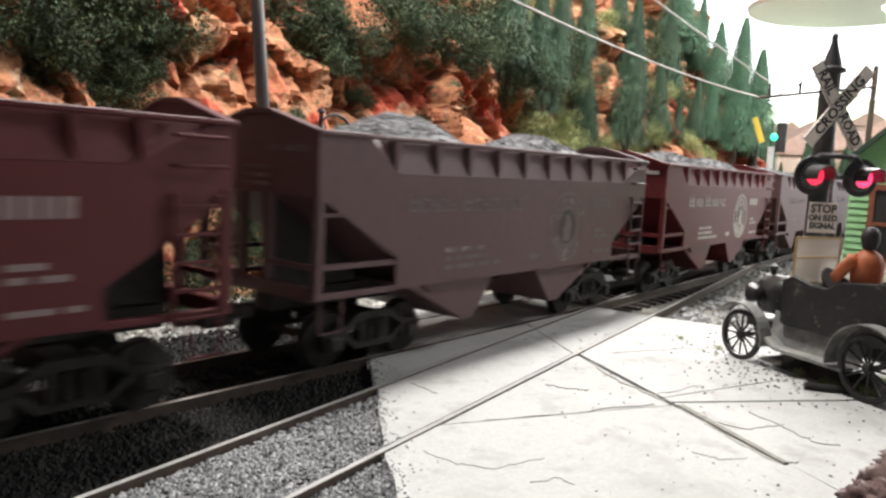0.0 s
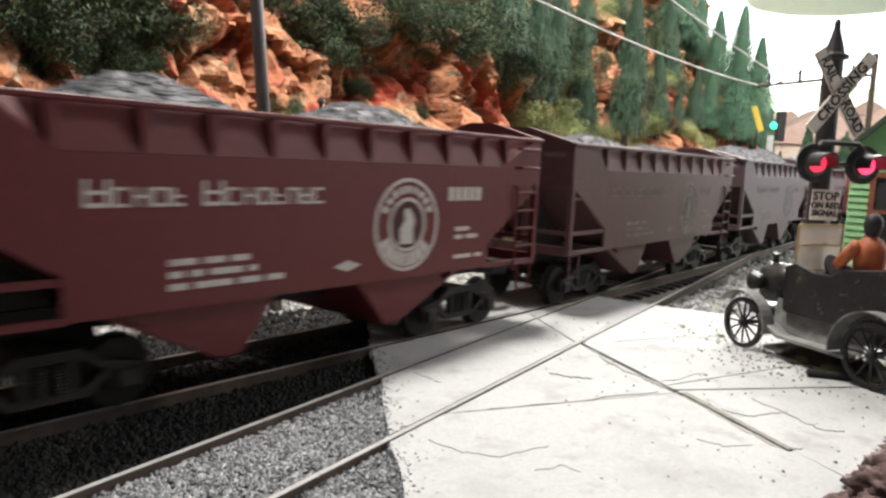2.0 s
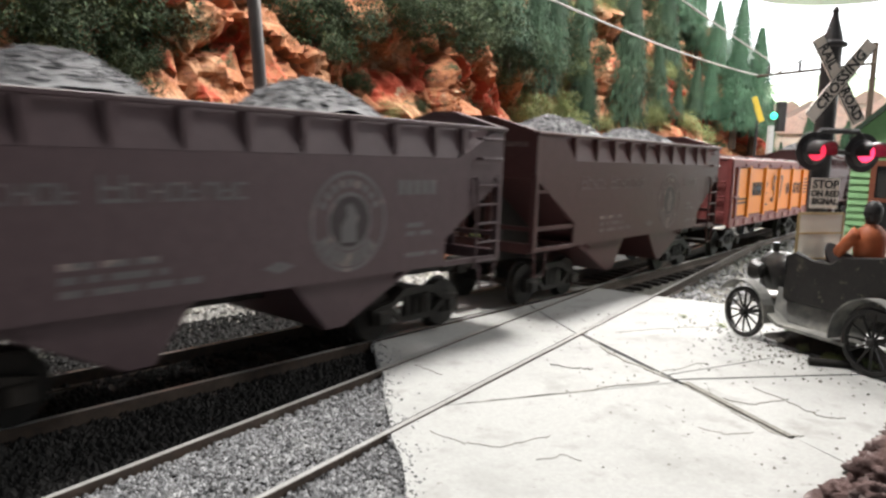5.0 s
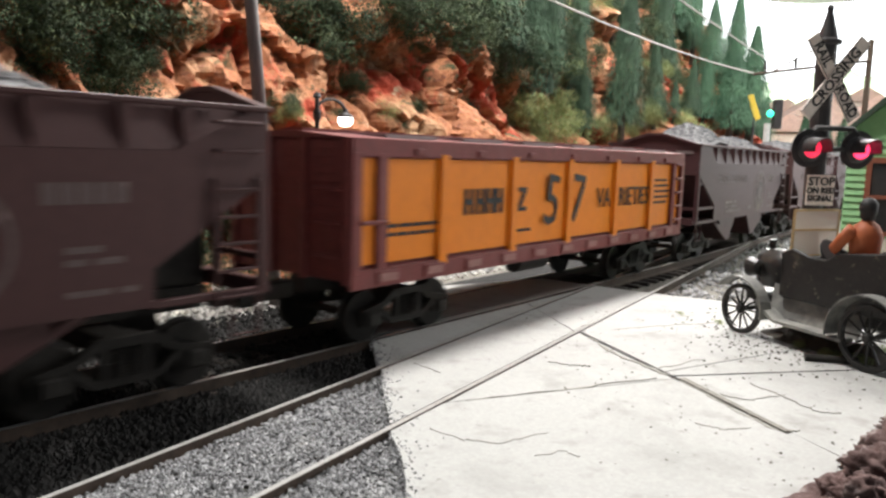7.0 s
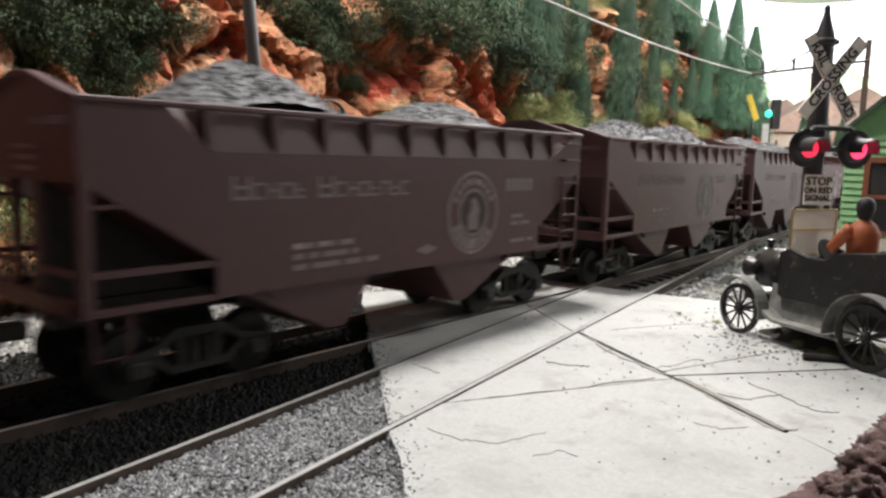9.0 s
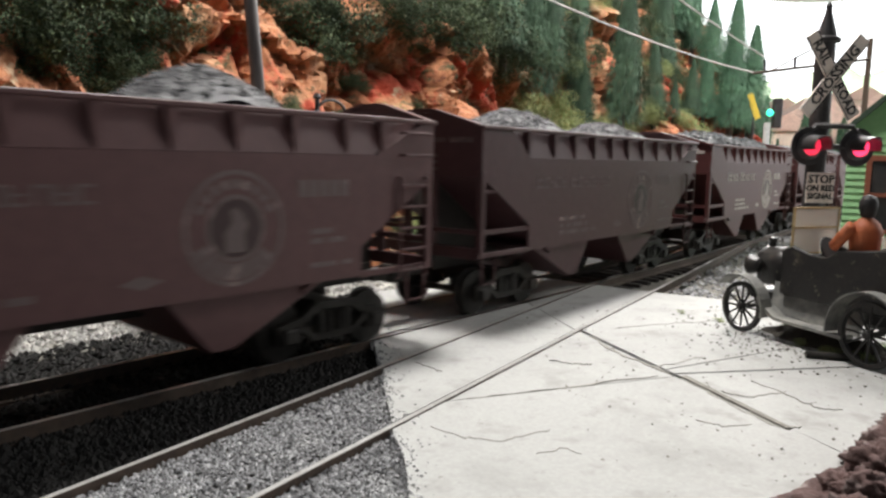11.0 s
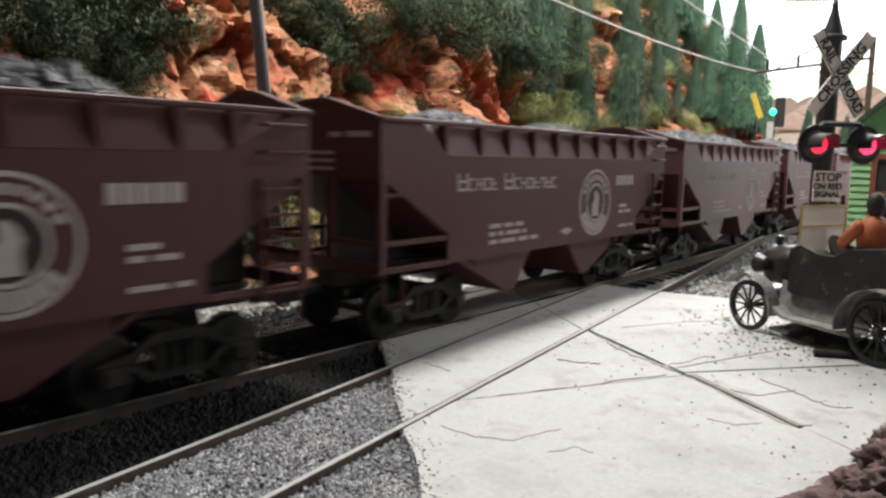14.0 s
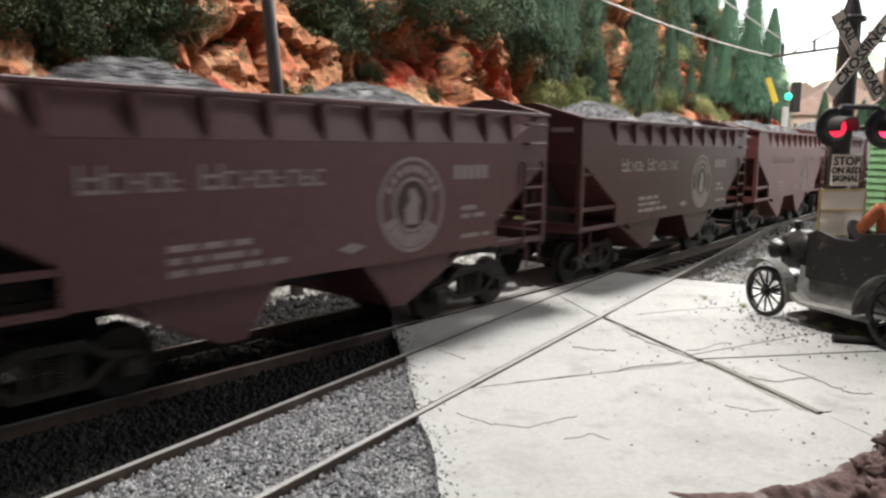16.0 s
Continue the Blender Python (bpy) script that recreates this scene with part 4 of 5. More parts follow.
    box(bm, 0.003, 0.015, 0.84, 1.1, 3.2, 3.28)
    part("end_mark", bm, "letter", t)
    # brake wheel on the far end
    bm = bmesh.new()
    turned(bm, (L + 0.2, 0.9, 3.05), (1, 0, 0), [(0, 0.26), (0.04, 0.28), (0.06, 0.2)], 14)
    part("brake_wheel", bm, "black", t)
    return t


def heap_mesh(seed, chunky=False, low=1.0):
    g = np.random.default_rng(seed)
    nx, ny = 78, 24
    h1, h2, w1 = g.uniform(0.5, 0.75), g.uniform(0.45, 0.65), g.uniform(1.15, 1.4)
    c1, c2 = 3.05 + g.uniform(-0.2, 0.2), 7.0 + g.uniform(-0.2, 0.2)
    verts = []

    def top(x, y):
        v = (y - CAR_W / 2) / 1.25
        f = h1 * math.exp(-((x - c1) / w1) ** 2) + h2 * math.exp(-((x - c2) / w1) ** 2)
        if chunky:
            f = 0.52 * math.exp(-((x - 3.2) / 1.9) ** 4) + 0.47 * math.exp(-((x - 6.9) / 1.6) ** 4)
        return TOP - 0.30 + f * 1.35 * low * max(0.0, 1 - v * v * 0.75) + 0.06 * noise.noise(Vector((x * 3, y * 3, seed))) + 0.04 * noise.noise(Vector((x * 9, y * 9, seed)))
    for i in range(nx):
        for j in range(ny):
            x, y = 0.15 + (CAR_L - 0.3) * i / (nx - 1), 0.32 + (CAR_W - 0.64) * j / (ny - 1)
            verts.append((x, y, top(x, y)))
    faces = [(i * ny + j, (i + 1) * ny + j, (i + 1) * ny + j + 1, i * ny + j + 1) for i in range(nx - 1) for j in range(ny - 1)]
    k = 1500 if chunky else 6500
    for i in range(k):
        x, y = g.uniform(0.5, CAR_L - 0.5), 0.4 + (CAR_W - 0.8) * g.random()
        z = top(x, y)
        if z < TOP - 0.22 and g.random() < 0.6:
            continue
        sz = g.uniform(0.06, 0.17) if chunky else g.uniform(0.02, 0.05)
        o = len(verts)
        for p in OCTA:
            q = p * g.uniform(0.5, 1.3) * sz
            verts.append((x + q[0], y + q[1], z + q[2] * 0.8))
        faces += [tuple(o + a for a in f) for f in OCTF]
    ob = stuff("coal_load", verts, faces, "chunk" if chunky else "coal")
    me = ob.data
    bpy.data.objects.remove(ob)
    return me


def build_reefer():
    """The yellow car: slatted oxide ends, yellow panels between posts, no roof but a raised frame."""
    L, W, top = 12.3, 2.8, 3.18
    t = thing("boxcar", "yellow panelled freight car with oxide red ends and roof", "freight car")
    bm = bmesh.new()
    box(bm, 0.06, L - 0.06, 0.08, W - 0.08, 1.12, top - 0.004)
    body = part("body", bm, "oxide", t)
    for y, d in ((0.08, -1), (W - 0.08, 1)):
        edges = [0.1, 0.62, 2.05, 4.1, 6.15, 8.3, 10.25, 11.65, L - 0.1]
        for a, b in zip(edges, edges[1:]):
            bm = bmesh.new()
            box(bm, a + 0.05, b - 0.05, min(y, y + 0.03 * d), max(y, y + 0.03 * d), 1.36, 2.9)
            part("side_panel", bm, "yellow", t, "yellow side panel")
        for i, a in enumerate(edges):
            bm = bmesh.new()
            box(bm, a - 0.1, a + 0.1, min(y, y + 0.11 * d), max(y, y + 0.11 * d), 1.22, 2.98)
            part("post", bm, "yellow" if 1 < i < 7 else "oxide", t, bevel=0.012)
        bm = bmesh.new()
        box(bm, 0.0, L, min(y, y + 0.1 * d), max(y, y + 0.1 * d), 1.02, 1.3)
        for i in range(11):
            box(bm, 0.5 + i * 1.07, 1.0 + i * 1.07, min(y, y + 0.13 * d), max(y, y + 0.13 * d), 1.06, 1.26)
        part("side_sill", bm, "oxide", t, bevel=0.01)
        bm = bmesh.new()
        box(bm, 0.0, L, min(y, y + 0.1 * d), max(y, y + 0.1 * d), 2.92, top)
        for i in range(7):
            box(bm, 1.3 + i * 1.6, 1.5 + i * 1.6, min(y, y + 0.14 * d), max(y, y + 0.14 * d), 2.96, 3.06)
        part("letterboard", bm, "oxide", t, bevel=0.01)
        for i in range(5):
            bm = bmesh.new()
            tube(bm, (L - 0.6, y + 0.12 * d, 1.45 + 0.36 * i), (L - 0.1, y + 0.12 * d, 1.45 + 0.36 * i), 0.035, sides=6)
            part("rung", bm, "oxide", t)
        bm = bmesh.new()
        tube(bm, (0.15, y + 0.12 * d, 1.98), (0.7, y + 0.12 * d, 1.98), 0.035, sides=6)
        part("rung", bm, "oxide", t)
    # slatted ends
    for x, d in ((0.06, -1), (L - 0.06, 1)):
        for i in range(17):
            bm = bmesh.new()
            z = 1.14 + i * 0.118
            prism(bm, [(x, 0.08, z), (x + 0.05 * d, 0.08, z), (x + 0.025 * d, 0.08, z + 0.113), (x, 0.08, z + 0.113)], (0, W - 0.16, 0))
            part("board", bm, "oxide", body)
        bm = bmesh.new()
        for a in (0.02, W - 0.16, 0.95, W - 1.07):
            box(bm, min(x, x + 0.1 * d), max(x, x + 0.1 * d), a, a + 0.13, 1.1, top)
        part("end_post", bm, "oxide", t)
        bm = bmesh.new()
        for z in (1.5, 1.98, 2.46):
            bowed(bm, [(x, 0.2, z), (x + 0.14 * d, 0.2, z), (x + 0.14 * d, 0.7, z), (x, 0.7, z)], 0.03, 6)
        part("grab_iron", bm, "oxide", t)
        bm = bmesh.new()
        box(bm, min(x, x + 0.66 * d), max(x, x + 0.66 * d), W / 2 - 0.14, W / 2 + 0.14, 0.76, 1.02)
        part("coupler", bm, "black", t, bevel=0.03)
    # roof: low sheets, seams and a running board
    bm = bmesh.new()
    prism(bm, [(-0.02, -0.02, top), (-0.02, W + 0.02, top), (-0.02, W / 2 + 0.3, top + 0.09), (-0.02, W / 2 - 0.3, top + 0.09)], (L + 0.04, 0, 0))
    roof = part("roof", bm, "oxide", t)
    for i in range(6):
        bm = bmesh.new()
        box(bm, 1.0 + i * 1.9, 2.2 + i * 1.9, 0.3, 1.1, top + 0.02, top + 0.085)
        part("roof_panel", bm, "slate", roof, "grey roof panel")
    bm = bmesh.new()
    box(bm, 0.1, L - 0.1, W / 2 - 0.28, W / 2 + 0.28, top + 0.1, top + 0.14)
    part("running_board", bm, "oxide", t)
    # underframe
    bm = bmesh.new()
    box(bm, 0.2, L - 0.2, W / 2 - 0.2, W / 2 + 0.2, 0.8, 1.1)
    tube(bm, (5.2, 0.7, 0.85), (6.3, 0.7, 0.85), 0.2)
    part("underframe", bm, "black", t)
    truck(t, 1.75)
    truck(t, L - 1.75)
    face = lambda x, z: pose(x * S, 0.025 * S, z * S, 90)
    for txt, x, size in (("5", 5.52, 1.38), ("7", 6.58, 1.38)):
        lettering("numeral", txt, size, face(x, 2.1) @ Matrix.Shear("XZ", 4, (0.24, 0)), "ink", t, 0.004, 1.2)
    for txt, x in (("VA", 7.74), ("RIETIES", 9.33)):
        lettering("word", txt, 0.62, face(x, 2.12), "ink", t, 0.0, 0.86)
    bm = bmesh.new()
    for x in (2.65, 2.98, 3.28, 3.55):
        box(bm, x, x + 0.08, 0.03, 0.045, 1.98, 2.42)
        box(bm, x + 0.17, x + 0.25, 0.03, 0.045, 1.98, 2.42)
        box(bm, x + 0.08, x + 0.17, 0.03, 0.045, 2.15, 2.25)
    prism(bm, [(4.3, 0.03, 2.42), (4.58, 0.03, 2.42), (4.58, 0.03, 2.34), (4.4, 0.03, 2.06), (4.58, 0.03, 2.06), (4.58, 0.03, 1.98), (4.28, 0.03, 1.98), (4.28, 0.03, 2.06), (4.46, 0.03, 2.34), (4.3, 0.03, 2.34)], (0, 0.015, 0))
    tagged(part("maker_name", bm, "ink", t, "black maker's name shapes"), kind="stuff")
    bm = bmesh.new()
    g = random.Random(6)
    for x0, x1, z in ((0.75, 1.95, 1.9), (0.75, 1.9, 1.77), (4.3, 4.75, 1.62), (10.4, 11.3, 2.5), (10.4, 11.4, 2.36), (10.4, 11.5, 2.22), (10.4, 11.45, 2.08), (10.4, 11.3, 1.94)):
        while x0 < x1 - 0.05:
            w = min(g.uniform(0.1, 0.3), x1 - x0)
            box(bm, x0, x0 + w, 0.03, 0.045, z - 0.027, z + 0.027)
            x0 += w + 0.035
    tagged(part("data", bm, "ink", t), kind="stuff")
    bm = bmesh.new()
    for i in range(11):
        box(bm, 0.56 + i * 1.07, 0.94 + i * 1.07, -0.06, -0.045, 1.1, 1.22)
    tagged(part("sill_mark", bm, "faded", t, "faded pale stencilled marks"), kind="stuff")
    return t


# the cars in order: paint, lettering, words
CARS = [
    ((0.076, 0.013, 0.014), (0.30, 0.22, 0.21), "dark maroon"),
    ((0.094, 0.045, 0.045), (0.15, 0.12, 0.115), "faded grey-brown"),
    ((0.09, 0.013, 0.014), (0.62, 0.56, 0.52), "bright oxide red"),
    ((0.094, 0.040, 0.040), (0.2, 0.155, 0.145), "faded grey-brown"),
    ((0.076, 0.044, 0.049), (0.15, 0.14, 0.14), "dirty dark grey"),
    ((0.068, 0.024, 0.023), (0.15, 0.105, 0.1), "dusty dark brown"),
    None,
    ((0.062, 0.022, 0.023), (0.2, 0.155, 0.15), "dusty dark brown"),
    ((0.089, 0.036, 0.036), (0.15, 0.11, 0.105), "faded brown"),
    ((0.060, 0.024, 0.026), (0.125, 0.09, 0.088), "dusty dark brown"),
    ((0.064, 0.014, 0.013), (0.5, 0.44, 0.41), "clean dark red-brown"),
    ((0.064, 0.015, 0.015), (0.45, 0.39, 0.37), "clean dark red-brown"),
    ((0.089, 0.032, 0.032), (0.3, 0.24, 0.23), "dusty maroon"),
    ((0.068, 0.018, 0.017), (0.4, 0.33, 0.31), "dark red-brown"),
    ((0.116, 0.029, 0.026), (0.25, 0.17, 0.15), "faded red"),
    ((0.080, 0.034, 0.034), (0.16, 0.12, 0.115), "dusty brown"),
    ((0.089, 0.034, 0.034), (0.16, 0.12, 0.115), "dusty brown"),
    ((0.089, 0.034, 0.034), (0.16, 0.12, 0.115), "dusty brown"),
]
# where each car's near end stands at the start, along the track
STARTS = [6.25 + 11.5 * (i - 1) for i in range(5)] + [52.05] + [63.65] + [77.2 + 11.5 * i for i in range(11)]
# how far the train has run
RUN = ((0.0, -0.08), (1.5, 12.13), (2.5, 20.4), (4.2, 34.2), (6.3, 50.7), (7.2, 58.42), (8.0, 65.24), (9.2, 75.65), (11.3, 92.7), (12.5, 102.9), (13.5, 111.45), (14.5, 120.3), (15.0, 124.8), (16.0, 133.52))


def run(t):
    ts, ds = zip(*RUN)
    sl = np.gradient(np.array(ds), np.array(ts))
    i = max(0, min(len(ts) - 2, int(np.searchsorted(ts, t, "right")) - 1))
    h = ts[i + 1] - ts[i]
    f = (t - ts[i]) / h
    return (2 * f ** 3 - 3 * f * f + 1) * ds[i] + (f ** 3 - 2 * f * f + f) * h * sl[i] + (3 * f * f - 2 * f ** 3) * ds[i + 1] + (f ** 3 - f * f) * h * sl[i + 1]


def car_pose(s, length):
    a, b = lay(s, track_n(s)), lay(s + length, track_n(s + length))
    return pose(a.x * S, a.y * S, 0, 0, 0, math.degrees(math.atan2(b.y - a.y, b.x - a.x)))


heaps = [heap_mesh(i) for i in (1, 2, 3, 4)] + [heap_mesh(9, True), heap_mesh(5, low=0.62)]
hopper = build_hopper()
train, loads = [], []
for i, spec in enumerate(CARS):
    m = car_pose(STARTS[i], CAR_L)
    if spec is None:
        car = build_reefer()
        car.matrix_basis = m
        train.append((car, STARTS[i], 12.3))
        continue
    if i == 0:
        car = hopper
        car.matrix_basis = m
    else:
        car = copy_thing(hopper, m)
    paint, letters, words = spec
    grey = sum(paint) / 3 * (0.0 if i in (0, 2) else 0.2)
    paint = tuple(1.1 * (v * (1.0 if i in (0, 2) else 0.8) + grey) for v in paint)
    letters = tuple(0.72 * v for v in letters)
    tagged(car, words + " steel coal hopper with worn lettering, loaded")
    for o in car.children_recursive:
        o.color = (*(letters if o.data.materials[0].name == "worn_lettering" else paint), 1)
        if o.name.startswith("emblem_field"):
            o.color = (paint[0] * 0.45, paint[1] * 0.5, paint[2] * 0.5, 1)
    load = new("coal_load", heaps[4] if i == 10 else heaps[5] if i in (3, 11) else heaps[2] if i == 12 else heaps[i % 4])
    load.matrix_basis = m
    tagged(load, "heaped lumps of black coal in a hopper" if i == 10 else "two grey mounds of fine coal in a hopper", "coal", "coal loads")
    train += [(car, STARTS[i], CAR_L), (load, STARTS[i], CAR_L)]

# ---- beside the track ----
def utility_pole():
    t = thing("utility_pole", "leaning weathered grey pole behind the train", "pole", at=put(lay(9.2, 12.2, -0.3)))
    bm = bmesh.new()
    tube(bm, (0, 0, 0), lay(-0.95, 0.1, 10.5), 0.135, 0.12, 14)
    part("shaft", bm, "pole", t, smooth=True)
    bm = bmesh.new()
    tube(bm, lay(-0.6, -0.25, 6.6), lay(-0.6, 0.2, 6.6), 0.035)
    part("bracket", bm, "lamp_black", t)


utility_pole()


def street_lamp():
    t = thing("street_lamp", "black gooseneck street lamp with a lit white globe", "street lamp", at=put(lay(10.75, 12.8, -0.28)))
    bm = bmesh.new()
    turned(bm, (0, 0, 0), (0, 0, 1), [(0, 0.16), (0.3, 0.14), (0.4, 0.07), (3.9, 0.05), (4.0, 0.09), (4.12, 0.09), (4.2, 0.05), (4.42, 0.05), (4.46, 0.1), (4.54, 0.06)], 12)
    part("post", bm, "lamp_black", t)
    bm = bmesh.new()
    d = Vector((UX, UY, 0))
    bowed(bm, [d * (0.42 - 0.42 * math.cos(a)) + Vector((0, 0, 4.13 + 0.3 * math.sin(a))) for a in [math.pi * i / 12 for i in range(12)]], 0.035)
    part("arm", bm, "lamp_black", t)
    bm = bmesh.new()
    turned(bm, d * 0.84 + Vector((0, 0, 4.04)), (0, 0, 1), [(0, 0.2), (0.05, 0.18), (0.12, 0.07), (0.2, 0.05)], 14)
    part("hood", bm, "lamp_black", t)
    bm = bmesh.new()
    turned(bm, d * 0.84 + Vector((0, 0, 3.84)), (0, 0, 1), [(0, 0.08), (0.05, 0.15), (0.12, 0.18), (0.2, 0.17)], 14)
    part("globe", bm, "white_glow", t, "lit white globe", smooth=True)


street_lamp()


def crossing_signal():
    """Mast with crossbuck boards, two hooded red lamps and a notice."""
    t = thing("crossing_signal", "black railroad crossing mast with white crossbuck and red lamps", "crossing signal", at=put((6.72, 13.2, -0.02), 9.0))
    bm = bmesh.new()
    turned(bm, (0, 0, 0), (0, 0, 1), [(0, 0.3), (0.12, 0.3), (0.2, 0.2), (0.25, 0.175), (5.1, 0.165), (5.12, 0.24), (5.18, 0.24), (5.22, 0.165), (5.3, 0.15), (5.62, 0.06), (5.7, 0.05), (5.74, 0.06), (5.8, 0.03)], 16)
    part("mast", bm, "lamp_black", t)
    for ang, words, dy in ((52.0, ("CROSSING",), -0.27), (-56.0, ("RAIL", "ROAD"), -0.22)):
        bm = bmesh.new()
        box(bm, -0.84, 0.84, -0.02, 0.02, -0.125, 0.125)
        b = part("board", bm, "white", t, "white crossbuck board", bevel=0.008)
        b.matrix_basis = put((0.02, dy, 4.52), 0, 0, 0) @ pose(0, 0, 0, 0, -ang, 0)
        bm = bmesh.new()
        for z in (-0.118, 0.105):
            box(bm, -0.83, 0.83, -0.026, -0.018, z, z + 0.012)
        part("border", bm, "ink", b)
        for k, wd in enumerate(words):
            x = 0.0 if len(words) == 1 else (-0.47, 0.48)[k]
            lettering("word", wd, 0.24 if len(words) == 1 else 0.24, pose(x * S, -0.024 * S, 0.0, 90), "ink", b, 0.006, 1.08 if len(words) == 1 else 0.92)
    bm = bmesh.new()
    bowed(bm, [(-0.32, -0.2, 3.3), (-0.32, -0.2, 3.55), (-0.2, -0.2, 3.66), (0.5, -0.2, 3.66), (0.62, -0.2, 3.55), (0.62, -0.2, 3.3)], 0.05)
    tube(bm, (-0.32, -0.2, 3.3), (0.62, -0.2, 3.3), 0.045)
    part("bracket", bm, "lamp_black", t)
    for x, key in ((-0.32, "red_dim"), (0.62, "red_glow")):
        bm = bmesh.new()
        turned(bm, (x, -0.25, 3.3), (0, 1, 0), [(-0.06, 0.16), (0.0, 0.24), (0.03, 0.24), (0.06, 0.17), (0.26, 0.14), (0.33, 0.06)], 20)
        h = part("lamp_housing", bm, "lamp_black", t, "black lamp housing")
        bm = bmesh.new()
        turned(bm, (x, -0.23, 3.3), (0, 1, 0), [(0.0, 0.34), (0.025, 0.34)], 24)
        part("backing_disc", bm, "lamp_black", h)
        bm = bmesh.new()
        rows = []
        for k in range(15):
            a = math.pi * (-0.12 + 1.24 * k / 14)
            rows.append([bm.verts.new((x + r * math.cos(a), y, 3.3 + r * math.sin(a))) for y, r in ((-0.26, 0.19), (-0.74 + 0.12 * abs(math.cos(a)), 0.175), (-0.74 + 0.12 * abs(math.cos(a)), 0.16), (-0.26, 0.172))])
        for p, q in zip(rows, rows[1:]):
            for i in range(4):
                bm.faces.new((p[i], p[(i + 1) % 4], q[(i + 1) % 4], q[i]))
        part("visor", bm, "lamp_black", h)
        bm = bmesh.new()
        turned(bm, (x, -0.315, 3.3), (0, -1, 0), [(-0.01, 0.165), (0.02, 0.155), (0.05, 0.09), (0.06, 0.02)], 20)
        part("lens", bm, key, h, "red lamp lens", smooth=True)
    bm = bmesh.new()
    box(bm, -0.27, 0.27, -0.19, -0.16, 2.3, 2.84)
    n = part("notice", bm, "white", t, "small white notice board", bevel=0.006)
    for k, wd in enumerate(("STOP", "ON RED", "SIGNAL")):
        lettering("word", wd, (0.21, 0.15, 0.15)[k], pose(0, -0.194 * S, (2.72, 2.56, 2.42)[k] * S, 90), "ink", n, 0.004, 1.0)


crossing_signal()


def far_signal():
    t = thing("block_signal", "pale signal post showing a green light", "signal", at=put(lay(44.6, 13.4, -0.3)))
    bm = bmesh.new()
    tube(bm, (0, 0, 0), (0, 0, 5.6), 0.2, 0.18)
    part("post", bm, "shade", t)
    bm = bmesh.new()
    box(bm, 0.28, 0.75, -0.2, 0.2, 5.3, 7.0)
    part("head", bm, "lamp_black", t, bevel=0.05)
    bm = bmesh.new()
    turned(bm, (0, -0.25, 6.15), (0, -1, 0), [(0, 0.2), (0.07, 0.18), (0.11, 0.07)], 16)
    part("lens", bm, "green_glow", t, "lit green lens")
    u = thing("sign_board", "small yellow sign beside the signal", "sign", at=put(lay(49, 15.6, -0.3)))
    bm = bmesh.new()
    tube(bm, (0, 0, 0), (0, 0, 6.2), 0.08)
    part("post", bm, "lamp_black", u)
    bm = bmesh.new()
    prism(bm, [(-0.5, 0, 7.6), (-0.15, 0, 7.7), (0.45, 0, 6.2), (0.1, 0, 6.0)], (0, 0.06, 0))
    part("board", bm, "yellow_sign", u)


far_signal()


def line_pole():
    base = Vector((17.95, 35.9, -0.3))
    t = thing("utility_pole", "distant dark pole with a crossarm carrying wires", "pole", at=put(base))
    bm = bmesh.new()
    tube(bm, (0, 0, 0), (0, 0, 9.2), 0.13, 0.1)
    part("shaft", bm, "bark", t)
    bm = bmesh.new()
    tube(bm, (-3.2, 0, 7.55), (2.4, 0, 8.35), 0.07)
    tube(bm, (-2.3, 0, 7.7), (0, 0, 9.0), 0.04)
    part("crossarm", bm, "bark", t)
    for x in (-2.65, -1.2, 1.3):
        bm = bmesh.new()
        turned(bm, (x, 0, 7.55 + (x + 3.2) * 0.143), (0, 0, 1), [(0, 0.06), (0.3, 0.08), (0.55, 0.05), (0.6, 0.02)], 8)
        part("insulator", bm, "lamp_black", t)
    u = thing("utility_pole", "distant dark pole behind the green house", "pole", at=put((23.2, 41.1, -0.3)))
    bm = bmesh.new()
    tube(bm, (0, 0, 0), (0, 0, 10.2), 0.17, 0.14)
    part("shaft", bm, "bark", u)


line_pole()


def wire(p, q, sag):
    p, q = Vector(p), Vector(q)
    bm = bmesh.new()
    pts = [p.lerp(q, i / 16) - Vector((0, 0, sag * 4 * (i / 16) * (1 - i / 16))) for i in range(17)]
    bowed(bm, pts, 0.032, 5)
    tagged(part("wire", bm, "wire"), "thin pale overhead wire between the poles", "wire", "overhead wires")


wire((14.77, 35.9, 7.3), lay(7.9, 12.1, 8.5), 0.5)
wire((15.3, 35.9, 8.0), (-1.0, 12.0, 8.7), 0.15)


